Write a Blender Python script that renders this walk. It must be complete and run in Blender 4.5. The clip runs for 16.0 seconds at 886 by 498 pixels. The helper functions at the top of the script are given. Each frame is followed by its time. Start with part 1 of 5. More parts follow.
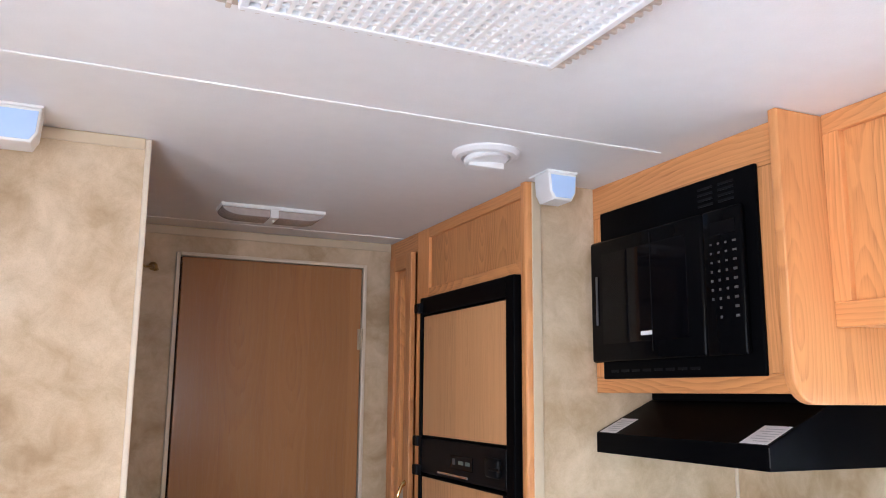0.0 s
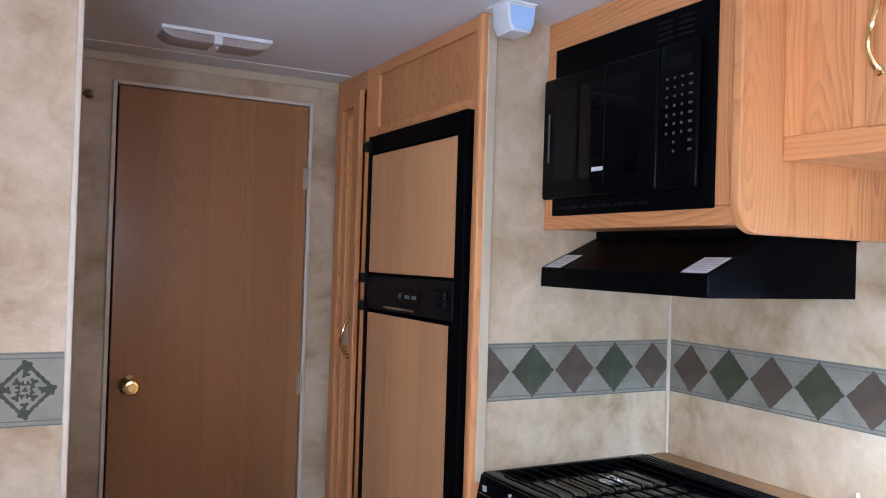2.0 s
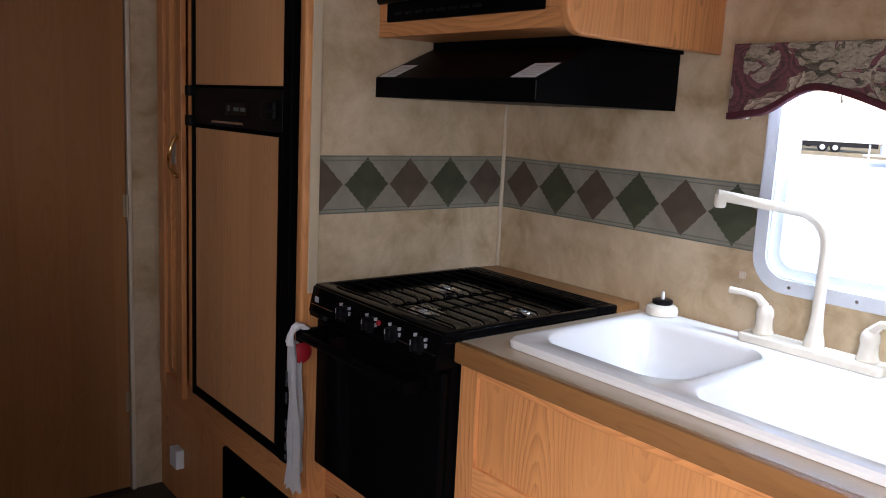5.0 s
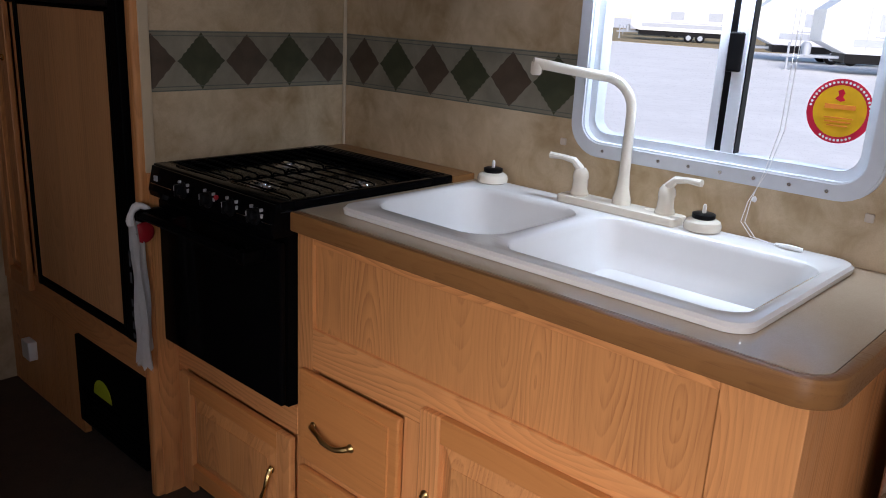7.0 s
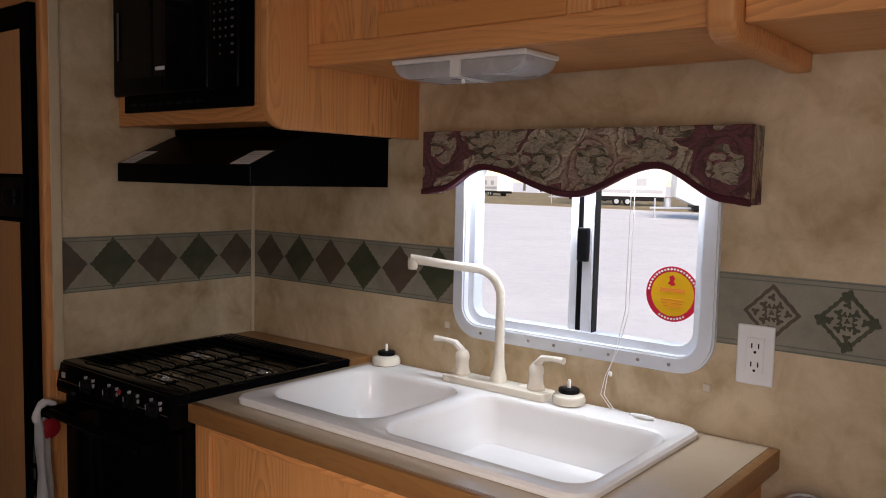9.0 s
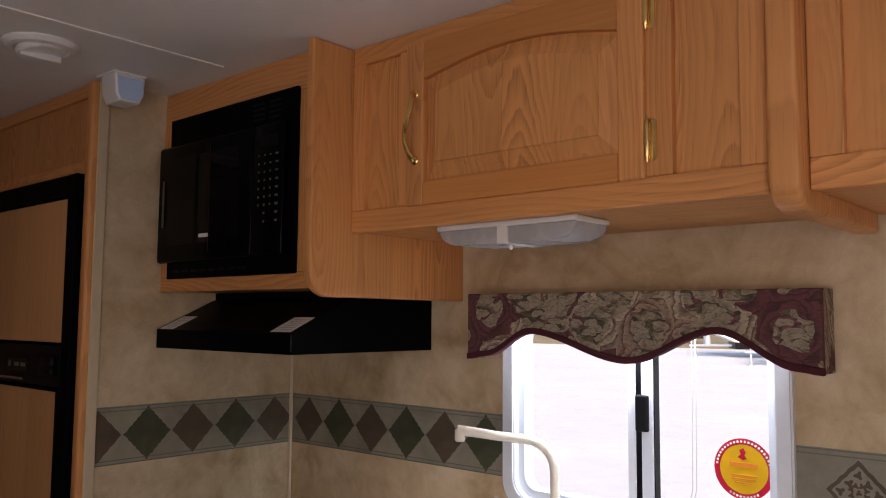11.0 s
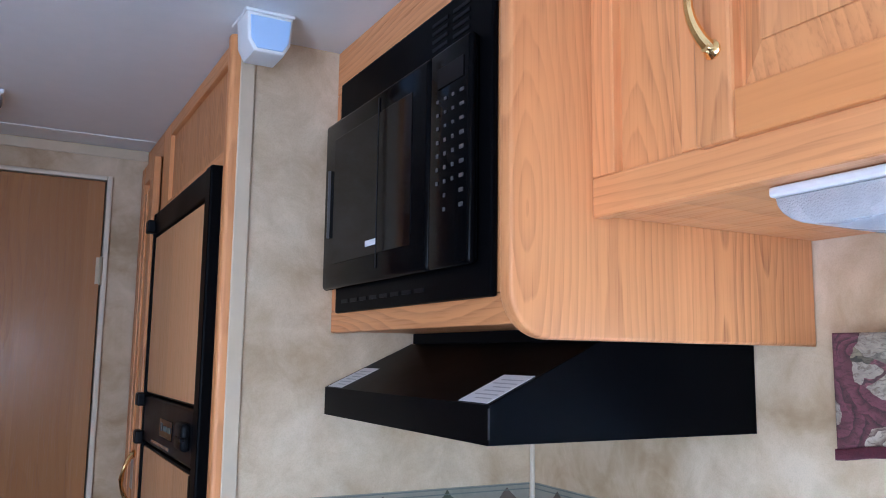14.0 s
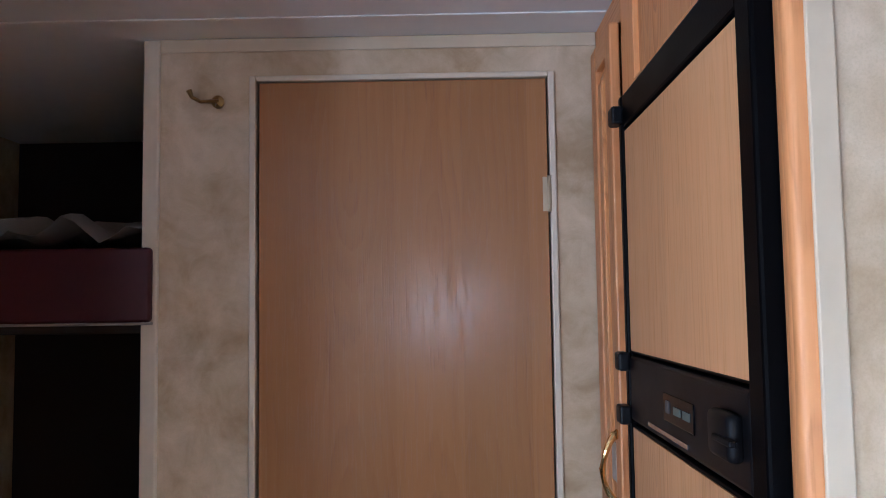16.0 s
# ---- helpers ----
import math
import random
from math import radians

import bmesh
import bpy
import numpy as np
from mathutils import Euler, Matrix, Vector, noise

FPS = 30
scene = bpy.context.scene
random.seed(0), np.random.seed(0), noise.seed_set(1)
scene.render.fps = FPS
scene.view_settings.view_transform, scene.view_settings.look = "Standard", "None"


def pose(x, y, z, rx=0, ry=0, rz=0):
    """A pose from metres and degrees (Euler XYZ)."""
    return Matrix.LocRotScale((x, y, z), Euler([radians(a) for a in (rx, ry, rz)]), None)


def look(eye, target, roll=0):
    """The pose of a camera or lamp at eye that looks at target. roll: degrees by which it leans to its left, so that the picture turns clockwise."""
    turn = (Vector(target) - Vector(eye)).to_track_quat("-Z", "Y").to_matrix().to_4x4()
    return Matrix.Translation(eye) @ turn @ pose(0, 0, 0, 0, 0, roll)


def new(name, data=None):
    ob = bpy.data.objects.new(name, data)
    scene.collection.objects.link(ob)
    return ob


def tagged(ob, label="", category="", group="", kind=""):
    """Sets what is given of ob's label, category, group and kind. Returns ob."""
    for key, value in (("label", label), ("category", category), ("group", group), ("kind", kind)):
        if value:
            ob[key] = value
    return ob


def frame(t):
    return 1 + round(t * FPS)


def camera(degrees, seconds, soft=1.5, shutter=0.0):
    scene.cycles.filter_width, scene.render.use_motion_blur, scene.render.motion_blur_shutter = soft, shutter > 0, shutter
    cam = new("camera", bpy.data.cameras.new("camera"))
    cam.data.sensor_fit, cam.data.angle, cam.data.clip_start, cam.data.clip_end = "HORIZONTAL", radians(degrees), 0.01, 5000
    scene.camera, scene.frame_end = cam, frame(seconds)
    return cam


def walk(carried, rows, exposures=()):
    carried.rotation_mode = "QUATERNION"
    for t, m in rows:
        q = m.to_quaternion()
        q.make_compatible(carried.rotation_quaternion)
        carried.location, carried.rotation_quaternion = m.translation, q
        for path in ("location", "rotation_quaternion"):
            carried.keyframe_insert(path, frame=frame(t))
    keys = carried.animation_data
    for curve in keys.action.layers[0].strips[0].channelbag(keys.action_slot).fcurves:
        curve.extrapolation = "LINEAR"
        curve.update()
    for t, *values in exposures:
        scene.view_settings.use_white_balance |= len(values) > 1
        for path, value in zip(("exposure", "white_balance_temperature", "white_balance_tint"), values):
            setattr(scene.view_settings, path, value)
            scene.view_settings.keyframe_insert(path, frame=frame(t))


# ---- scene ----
cam = camera(57.1, 16.0, 1.0)
PATH = [
    (0, (0.474, 0.343, 1.502), (1.274, 2.142, 1.852), 0.5),
    (0.5, (0.447, 0.35, 1.471), (1.353, 2.112, 1.747), 1.0),
    (1, (0.454, 0.365, 1.45), (1.385, 2.123, 1.651), 1.4),
    (1.5, (0.464, 0.37, 1.444), (1.403, 2.132, 1.552), 1.5),
    (2, (0.455, 0.373, 1.424), (1.409, 2.13, 1.45), 1.8),
    (2.5, (0.464, 0.375, 1.406), (1.412, 2.136, 1.356), 1.6),
    (3, (0.467, 0.378, 1.397), (1.435, 2.124, 1.267), 1.9),
    (3.5, (0.481, 0.391, 1.385), (1.49, 2.108, 1.197), 2.2),
    (4, (0.495, 0.382, 1.372), (1.571, 2.053, 1.145), 2.5),
    (6.5, (0.546, 0.316, 1.312), (1.953, 1.635, 0.784), 2.9),
    (7, (0.544, 0.242, 1.308), (1.966, 1.528, 0.738), 3.0),
    (7.5, (0.532, 0.13, 1.309), (1.977, 1.383, 0.725), 4.2),
    (8, (0.519, 0.078, 1.323), (2.003, 1.326, 0.831), 2.9),
    (8.5, (0.517, 0.058, 1.355), (2.05, 1.303, 1.04), 2.9),
    (9, (0.516, 0.047, 1.389), (2.071, 1.292, 1.219), 1.3),
    (9.5, (0.506, 0.037, 1.408), (2.068, 1.285, 1.365), 1.2),
    (12, (0.712, 0.267, 1.454), (2.165, 1.625, 1.662), 0.0),
    (12.5, (0.865, 0.375, 1.442), (2.242, 1.816, 1.606), 0.1),
    (13, (1.061, 0.462, 1.458), (2.251, 2.05, 1.712), 0.7),
    (13.5, (1.136, 0.531, 1.47), (2.208, 2.201, 1.717), 0.6),
    (14, (1.146, 0.68, 1.468), (2.085, 2.427, 1.73), 0.8),
    (14.5, (1.122, 0.855, 1.468), (1.917, 2.672, 1.731), -0.6),
    (15, (1.14, 1.04, 1.454), (1.665, 2.961, 1.643), -0.3),
    (15.5, (1.183, 1.222, 1.459), (1.387, 3.202, 1.654), -0.2),
    (16, (1.171, 1.358, 1.455), (1.141, 3.352, 1.594), -0.8),
]
EXPOSURES = [(0, 2.75, 5800, 14), (1.5, 2.55, 5200, 15), (3.0, 2.32, 5050, 15), (4.0, 1.98, 5700, 20), (6.5, 0.12, 6450, 21), (8.0, 0.15, 6700, 21), (9.0, 0.15, 7400, 24), (9.7, 0.13, 7850, 27), (12.0, 0.72, 6250, 23), (12.5, 0.85, 5450, 20), (13.0, 2.1, 5150, 16), (13.5, 2.45, 4900, 14), (14.5, 2.53, 4750, 11), (15.0, 2.65, 4800, 12), (16.0, 2.85, 4900, 12)]
walk(cam, [(t, look(eye, target, roll)) for t, eye, target, roll in PATH], EXPOSURES)

# ---- world, sun and window light ----
world = bpy.data.worlds.new("sky")
scene.world = world
world.use_nodes = True
wn = world.node_tree.nodes
sky = wn.new("ShaderNodeTexSky")
sky.sky_type, sky.sun_disc, sky.dust_density = "NISHITA", False, 0.2
sky.sun_elevation, sky.sun_rotation = radians(25), radians(234.5)
world.node_tree.links.new(sky.outputs[0], wn["Background"].inputs[0])
wn["Background"].inputs[1].default_value = 0.15

sun = new("sun", bpy.data.lights.new("sun", "SUN"))
sun.data.energy, sun.data.angle, sun.data.color = 4.6, radians(26), (1.0, 0.965, 0.92)
sun.matrix_world = look((-8.12, -5.8, 4.7), (0, 0, 0))


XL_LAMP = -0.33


def window_light(name, where, target, sx, sy, power, color=(0.93, 0.97, 1.0)):
    ob = new(name, bpy.data.lights.new(name, "AREA"))
    ob.data.shape, ob.data.size, ob.data.size_y, ob.data.energy, ob.data.color = "RECTANGLE", sx, sy, power, color
    ob.matrix_world = look(where, target)
    return ob


window_light("daylight_entry_door", (XL_LAMP, -0.45, 1.0), (2, -0.2, 1.55), 0.66, 1.75, 7.2)
# lamp at an unseen window, added to brighten fridge and base cabinet fronts
window_light("added_dinette_window_light", (XL_LAMP, 0.9, 1.24), (2, 1.0, 1.2), 0.86, 0.5, 2.3)
window_light("daylight_kitchen_window", (2.078, 0.94, 1.44), (1.88, 0.94, 1.0), 0.52, 0.045, 4.4, (0.66, 0.85, 1.0))
window_light("daylight_front_window", (1.05, -2.97, 1.4), (1.05, 0, 2.2), 0.7, 0.42, 2.3)


# ---- materials ----
class Nodes:
    """A material's nodes, made and linked in short lines."""

    def __init__(self, name, rough=0.5, metal=0.0, color=(0.8, 0.8, 0.8)):
        self.m = bpy.data.materials.new(name)
        self.m.use_nodes = True
        self.t = self.m.node_tree
        self.b = self.t.nodes["Principled BSDF"]
        self.b.inputs["Roughness"].default_value = rough
        self.b.inputs["Metallic"].default_value = metal
        self.b.inputs["Base Color"].default_value = (*color, 1)

    def node(self, kind, **values):
        n = self.t.nodes.new(kind)
        for key, value in values.items():
            n.inputs[key.replace("_", " ")].default_value = value
        return n

    def link(self, a, b):
        self.t.links.new(a, b)

    def coords(self, scale=(1, 1, 1), shift=True):
        c = self.t.nodes.new("ShaderNodeTexCoord")
        mp = self.t.nodes.new("ShaderNodeMapping")
        mp.inputs["Scale"].default_value = scale
        self.link(c.outputs["Object"], mp.inputs["Vector"])
        if shift:
            info = self.t.nodes.new("ShaderNodeObjectInfo")
            k = self.math("MULTIPLY", info.outputs["Random"], 37.0)
            self.link(k, mp.inputs["Location"])
        return mp.outputs[0]

    def math(self, op, a, b=0.0, clamp=False):
        n = self.t.nodes.new("ShaderNodeMath")
        n.operation, n.use_clamp = op, clamp
        for i, v in enumerate((a, b)):
            if isinstance(v, (int, float)):
                n.inputs[i].default_value = v
            else:
                self.link(v, n.inputs[i])
        return n.outputs[0]

    def noise(self, vec, scale, detail=3.0, rough=0.55, distort=0.0):
        n = self.node("ShaderNodeTexNoise", Scale=scale, Detail=detail, Roughness=rough, Distortion=distort)
        self.link(vec, n.inputs["Vector"])
        return n.outputs[0]

    def ramp(self, fac, *stops):
        n = self.t.nodes.new("ShaderNodeValToRGB")
        e = n.color_ramp.elements
        while len(e) < len(stops):
            e.new(0.5)
        for el, (p, c) in zip(e, stops):
            el.position, el.color = p, (*c, 1)
        self.link(fac, n.inputs[0])
        return n.outputs[0]

    def mix(self, fac, a, b, mode="MIX"):
        n = self.t.nodes.new("ShaderNodeMix")
        n.data_type, n.blend_type = "RGBA", mode
        for i, v in ((0, fac), (6, a), (7, b)):
            if isinstance(v, (int, float)):
                n.inputs[i].default_value = v
            elif isinstance(v, tuple):
                n.inputs[i].default_value = (*v, 1)
            else:
                self.link(v, n.inputs[i])
        return n.outputs[2]

    def bump(self, height, strength=0.2, distance=0.002):
        n = self.node("ShaderNodeBump", Strength=strength, Distance=distance)
        self.link(height, n.inputs["Height"])
        self.link(n.outputs[0], self.b.inputs["Normal"])

    def color(self, socket):
        self.link(socket, self.b.inputs["Base Color"])

    def rough(self, socket):
        self.link(socket, self.b.inputs["Roughness"])


def wood(name, along, light, dark, rings=100.0, plank=0.19, rough=0.38, fine=1.0, figure=1.0, flat=0):
    """Plain-sawn wood: growth rings cut lengthwise into arches and ovals, with pores along the axis 0, 1 or 2.
    flat: the axis through the board; plank: the width of the strips that it is glued from."""
    n = Nodes(name, rough)
    n.b.inputs["Specular IOR Level"].default_value = 0.32
    across = 3 - along - flat
    v = n.coords((1, 1, 1))
    xyz = n.t.nodes.new("ShaderNodeSeparateXYZ")
    n.link(v, xyz.inputs[0])
    u, w = xyz.outputs[across], xyz.outputs[along]
    stretch = [1.0, 1.0, 1.0]
    stretch[flat], stretch[along] = 0.03, 0.10
    vs = n.coords(tuple(stretch))
    strip = n.math("DIVIDE", u, plank)
    cell = n.t.nodes.new("ShaderNodeTexWhiteNoise")
    cell.noise_dimensions = "1D"
    n.link(n.math("FLOOR", strip), cell.inputs["W"])
    rnd = n.t.nodes.new("ShaderNodeSeparateColor")
    n.link(cell.outputs["Color"], rnd.inputs[0])
    side = n.math("MULTIPLY", n.math("SUBTRACT", n.math("FRACT", strip), n.math("ADD", n.math("MULTIPLY", rnd.outputs[0], 0.7), 0.15)), plank)
    side = n.math("ADD", side, n.math("MULTIPLY", n.math("SUBTRACT", n.noise(vs, 9.0, 2.0), 0.5), 0.018))
    deep = n.math("MULTIPLY", n.math("SINE", n.math("ADD", n.math("MULTIPLY", w, 5.2), n.math("MULTIPLY", rnd.outputs[1], 21.0))), 0.045)
    deep = n.math("ADD", deep, n.math("MULTIPLY", n.math("SUBTRACT", rnd.outputs[2], 0.5), 0.06))
    deep = n.math("ADD", deep, n.math("MULTIPLY", n.math("SUBTRACT", n.noise(v, 11.0, 2.0), 0.5), 0.008))
    radius = n.math("SQRT", n.math("ADD", n.math("MULTIPLY", side, side), n.math("MULTIPLY", deep, deep)))
    phase = n.math("ADD", n.math("MULTIPLY", radius, rings), n.math("MULTIPLY", n.noise(vs, 26.0, 3.0, 0.6), 1.4))
    saw = n.math("FRACT", phase)
    edge = n.math("MULTIPLY", n.math("SUBTRACT", 1.0, saw), 9.0, True)
    ring = n.math("MULTIPLY", n.math("POWER", saw, 1.7), edge)
    patch = n.math("ADD", n.math("MULTIPLY", n.noise(vs, 8.0, 3.0, 0.6), 3.6), -1.25, True)
    line = n.math("MULTIPLY", ring, patch, True)
    stretch2 = [1.0, 1.0, 1.0]
    stretch2[along] = 0.03
    v2 = n.coords(tuple(stretch2))
    pores = n.noise(v2, 300.0, 2.0, 0.6)
    pore = n.math("MULTIPLY", n.math("SUBTRACT", pores, 0.5, True), 3.6 * fine, True)
    mid = tuple((a * 0.34 + b * 0.66) for a, b in zip(light, dark))
    col = n.mix(n.math("MULTIPLY", line, 0.85 * figure, True), light, mid)
    col = n.mix(n.math("MULTIPLY", pore, n.math("ADD", n.math("MULTIPLY", line, 0.8), 0.14)), col, dark)
    col = n.mix(n.math("MULTIPLY", n.noise(vs, 2.2, 3.0), 0.36), col, tuple(c * 0.62 for c in light))
    streak = n.noise(v2, 48.0, 3.0, 0.6)
    col = n.mix(n.math("MULTIPLY", n.math("SUBTRACT", streak, 0.47, True), 0.8, True), col, mid)
    info = n.t.nodes.new("ShaderNodeObjectInfo")
    hsv = n.node("ShaderNodeHueSaturation")
    tone = n.math("ADD", n.math("MULTIPLY", info.outputs["Random"], 0.14), n.math("MULTIPLY", rnd.outputs[0], 0.14))
    n.link(n.math("ADD", tone, 0.88), hsv.inputs["Value"])
    n.link(col, hsv.inputs["Color"])
    n.color(hsv.outputs[0])
    n.rough(n.math("ADD", n.math("MULTIPLY", pore, 0.25), rough))
    n.bump(n.math("SUBTRACT", 1.0, n.math("MULTIPLY", pore, n.math("ADD", line, 0.3))), 0.18, 0.0012)
    return n.m


OAK, OAK_DARK = (0.73, 0.332, 0.122), (0.25, 0.066, 0.016)
oak_z = wood("oak_upright_grain", 2, OAK, OAK_DARK)
oak_y = wood("oak_level_grain", 1, OAK, OAK_DARK)
oak_x = wood("oak_cross_grain", 0, OAK, OAK_DARK, flat=2)
oak_side = wood("oak_side_grain", 2, OAK, OAK_DARK, plank=0.13, flat=1)
oak_panel = wood("oak_panel_grain", 2, (0.71, 0.325, 0.118), (0.235, 0.062, 0.015), 110.0, 0.105)
door_oak = wood("maple_door_grain", 1, (0.62, 0.260, 0.082), (0.27, 0.076, 0.018), 70.0, 0.5, 0.34, 0.5, 0.35)
fridge_oak = wood("fridge_panel_grain", 2, (0.70, 0.37, 0.165), (0.32, 0.13, 0.045), 90.0, 0.16, 0.33, 0.8, 0.7)
door_wood = wood("brown_door_grain", 2, (0.37, 0.18, 0.072), (0.20, 0.082, 0.03), 60.0, 0.14, 0.19, 1.1, 0.3, 1)
door_wood.node_tree.nodes["Principled BSDF"].inputs["Specular IOR Level"].default_value = 0.2
edge_wood = wood("counter_edge_grain", 1, (0.28, 0.132, 0.046), (0.16, 0.066, 0.022), 80.0, 0.4, 0.34, 1.0, 0.5)


def wallpaper(name, a, b, c):
    n = Nodes(name, 0.62)
    v = n.coords((1, 1, 1), False)
    big = n.noise(v, 4.2, 4.0, 0.6, 0.8)
    small = n.noise(v, 14.0, 5.0, 0.65, 0.6)
    grain = n.noise(v, 420.0, 2.0, 0.6)
    k = n.math("ADD", n.math("MULTIPLY", big, 0.62), n.math("MULTIPLY", small, 0.38))
    col = n.ramp(k, (0.36, c), (0.5, b), (0.63, a))
    col = n.mix(n.math("MULTIPLY", n.math("SUBTRACT", grain, 0.42, True), 0.45), col, tuple(x * 0.55 for x in c))
    n.color(col)
    n.bump(n.math("ADD", grain, small), 0.12, 0.0008)
    return n.m


beige_paper = wallpaper("mottled_beige_wallpaper", (0.68, 0.545, 0.38), (0.55, 0.42, 0.27), (0.385, 0.27, 0.145))


def plain(name, color, rough=0.5, metal=0.0, spread=0.08, scale=30.0, bump=0.05, distance=0.0006, coat=0.0, gloss=0.5):
    """A nearly even surface: faint tone, uneven gloss and fine relief."""
    n = Nodes(name, rough, metal, color)
    v = n.coords((1, 1, 1), False)
    a, b = n.noise(v, scale, 4.0), n.noise(v, scale * 0.12, 3.0)
    k = n.math("ADD", n.math("MULTIPLY", a, 0.5), n.math("MULTIPLY", b, 0.5))
    n.color(n.ramp(k, (0.3, tuple(c * (1 - spread) for c in color)), (0.7, tuple(min(c * (1 + spread), 1) for c in color))))
    n.rough(n.math("ADD", n.math("MULTIPLY", n.math("SUBTRACT", b, 0.5), 0.25), rough))
    if bump:
        n.bump(n.noise(v, scale * 8, 2.0), bump, distance)
    n.b.inputs["Coat Weight"].default_value = coat
    n.b.inputs["Specular IOR Level"].default_value = gloss
    return n.m


ceiling_white = plain("ceiling_board_white", (0.80, 0.795, 0.79), 0.6, 0, 0.03, 25.0, 0.3, 0.0012)
trim_cream = plain("cream_vinyl_trim", (0.66, 0.57, 0.44), 0.42, 0, 0.06)
trim_green = plain("greenish_beige_trim", (0.58, 0.475, 0.33), 0.45, 0, 0.06)
trim_white = plain("white_trim", (0.82, 0.81, 0.79), 0.4)
black_gloss = plain("black_enamel", (0.0025, 0.0025, 0.003), 0.12, 0, 0.2, 20.0, 0.03, gloss=0.045)
black_glass = plain("black_glass", (0.002, 0.002, 0.003), 0.05, 0, 0.1, 20.0, 0.0, gloss=0.12)
black_satin = plain("black_satin_paint", (0.0024, 0.0024, 0.0029), 0.34, 0, 0.2, 40.0, 0.15, gloss=0.022)
enamel_top = plain("cooktop_enamel", (0.0025, 0.0025, 0.003), 0.16, 0, 0.2, 20.0, 0.02, gloss=0.22)
black_rubber = plain("black_plastic", (0.006, 0.006, 0.007), 0.42, 0, 0.2, 60.0, 0.15, gloss=0.1)
iron = plain("black_cast_wire", (0.0025, 0.0025, 0.003), 0.5, 0, 0.25, 90.0, 0.3, gloss=0.02)
sink_white = plain("white_sink_plastic", (0.80, 0.80, 0.795), 0.12, 0, 0.02, 20.0, 0.01, coat=0.3)
almond = plain("almond_plastic", (0.76, 0.71, 0.61), 0.24, 0, 0.03, 30.0, 0.02, coat=0.3)
white_plastic = plain("white_plastic", (0.80, 0.80, 0.80), 0.35, 0, 0.03)
# grey plastic with the bluish light on it put into the colour
grey_plastic = plain("blue_lit_grey_plastic", (0.48, 0.66, 0.95), 0.4, 0, 0.04)
beige_plastic = plain("beige_plastic", (0.55, 0.47, 0.39), 0.5, 0, 0.05)
frosted = plain("frosted_lens", (0.44, 0.44, 0.455), 0.26, 0, 0.12, 60.0, 0.5, 0.002)
amber_lens = plain("clear_ribbed_lens", (0.40, 0.34, 0.31), 0.22, 0, 0.15, 60.0, 0.5, 0.002)
chrome = plain("burner_steel", (0.62, 0.62, 0.63), 0.22, 1.0, 0.08)
brass = plain("polished_brass", (0.83, 0.60, 0.26), 0.2, 1.0, 0.12, 60.0, 0.08)
pale_brass = plain("pale_brass", (0.44, 0.36, 0.24), 0.4, 0.5, 0.1)
aged_brass = plain("aged_brass", (0.35, 0.24, 0.10), 0.32, 1.0, 0.2, 60.0, 0.1)
alu = plain("window_aluminium", (0.66, 0.695, 0.75), 0.42, 0.1, 0.05, 40.0, 0.05)
maroon = plain("maroon_quilted_cloth", (0.125, 0.022, 0.060), 0.8, 0, 0.3, 120.0, 0.7, 0.004)
maroon_trim = plain("maroon_braid", (0.09, 0.012, 0.022), 0.85, 0, 0.35, 200.0, 0.8, 0.003)
bunk_cloth = plain("dark_red_vinyl", (0.045, 0.003, 0.009), 0.6, 0, 0.2, 80.0, 0.3)
grey_sheet = plain("grey_plastic_sheet", (0.26, 0.235, 0.21), 0.35, 0, 0.15, 30.0, 0.5, 0.004)
towel_cloth = plain("white_terry_cloth", (0.82, 0.82, 0.83), 0.9, 0, 0.06, 200.0, 0.5, 0.0015)
shade_cloth = plain("pale_shade_cloth", (0.72, 0.70, 0.66), 0.8, 0, 0.05)
towel_ink = plain("dark_grey_print", (0.07, 0.075, 0.085), 0.9)
red_plastic = plain("red_plastic", (0.35, 0.012, 0.02), 0.4)
paper_label = plain("white_paper_label", (0.72, 0.72, 0.74), 0.5, 0, 0.04)
label_ink = plain("grey_print", (0.42, 0.43, 0.46), 0.5)
key_ink = plain("dim_grey_print", (0.075, 0.068, 0.066), 0.5)
lime_paper = plain("lime_sticker", (0.45, 0.55, 0.03), 0.5)
sticker_orange = plain("orange_print", (0.75, 0.22, 0.02), 0.5)
carpet = plain("brown_carpet", (0.10, 0.066, 0.045), 0.95, 0, 0.3, 150.0, 0.9, 0.006)
# near-black brown: the bunk recess's shade is put into this colour
cavity_dark = plain("recess_shade_brown", (0.018, 0.013, 0.011), 0.7)
gravel = plain("pale_gravel", (0.80, 0.795, 0.78), 0.9, 0, 0.08, 3.0, 0.4, 0.02)
dry_grass = plain("dry_grass", (0.30, 0.23, 0.12), 0.95, 0, 0.4, 6.0, 0.6, 0.05)
trailer_white = plain("trailer_white_paint", (0.74, 0.75, 0.76), 0.35, 0, 0.05)
# grey lightened so that the bright outdoor haze sits in the colour
trailer_grey = plain("trailer_hazed_grey", (0.36, 0.39, 0.43), 0.5)
bark = plain("bark", (0.10, 0.085, 0.07), 0.9, 0, 0.3)

band_grey = wallpaper("border_grey_green", (0.31, 0.285, 0.225), (0.25, 0.232, 0.183), (0.19, 0.175, 0.135))
band_line = plain("border_line_print", (0.13, 0.145, 0.12), 0.6, 0, 0.2)
diamond_brown = wallpaper("border_brown", (0.115, 0.083, 0.056), (0.088, 0.062, 0.042), (0.062, 0.044, 0.029))
diamond_green = wallpaper("border_green", (0.076, 0.084, 0.044), (0.052, 0.058, 0.030), (0.034, 0.040, 0.019))


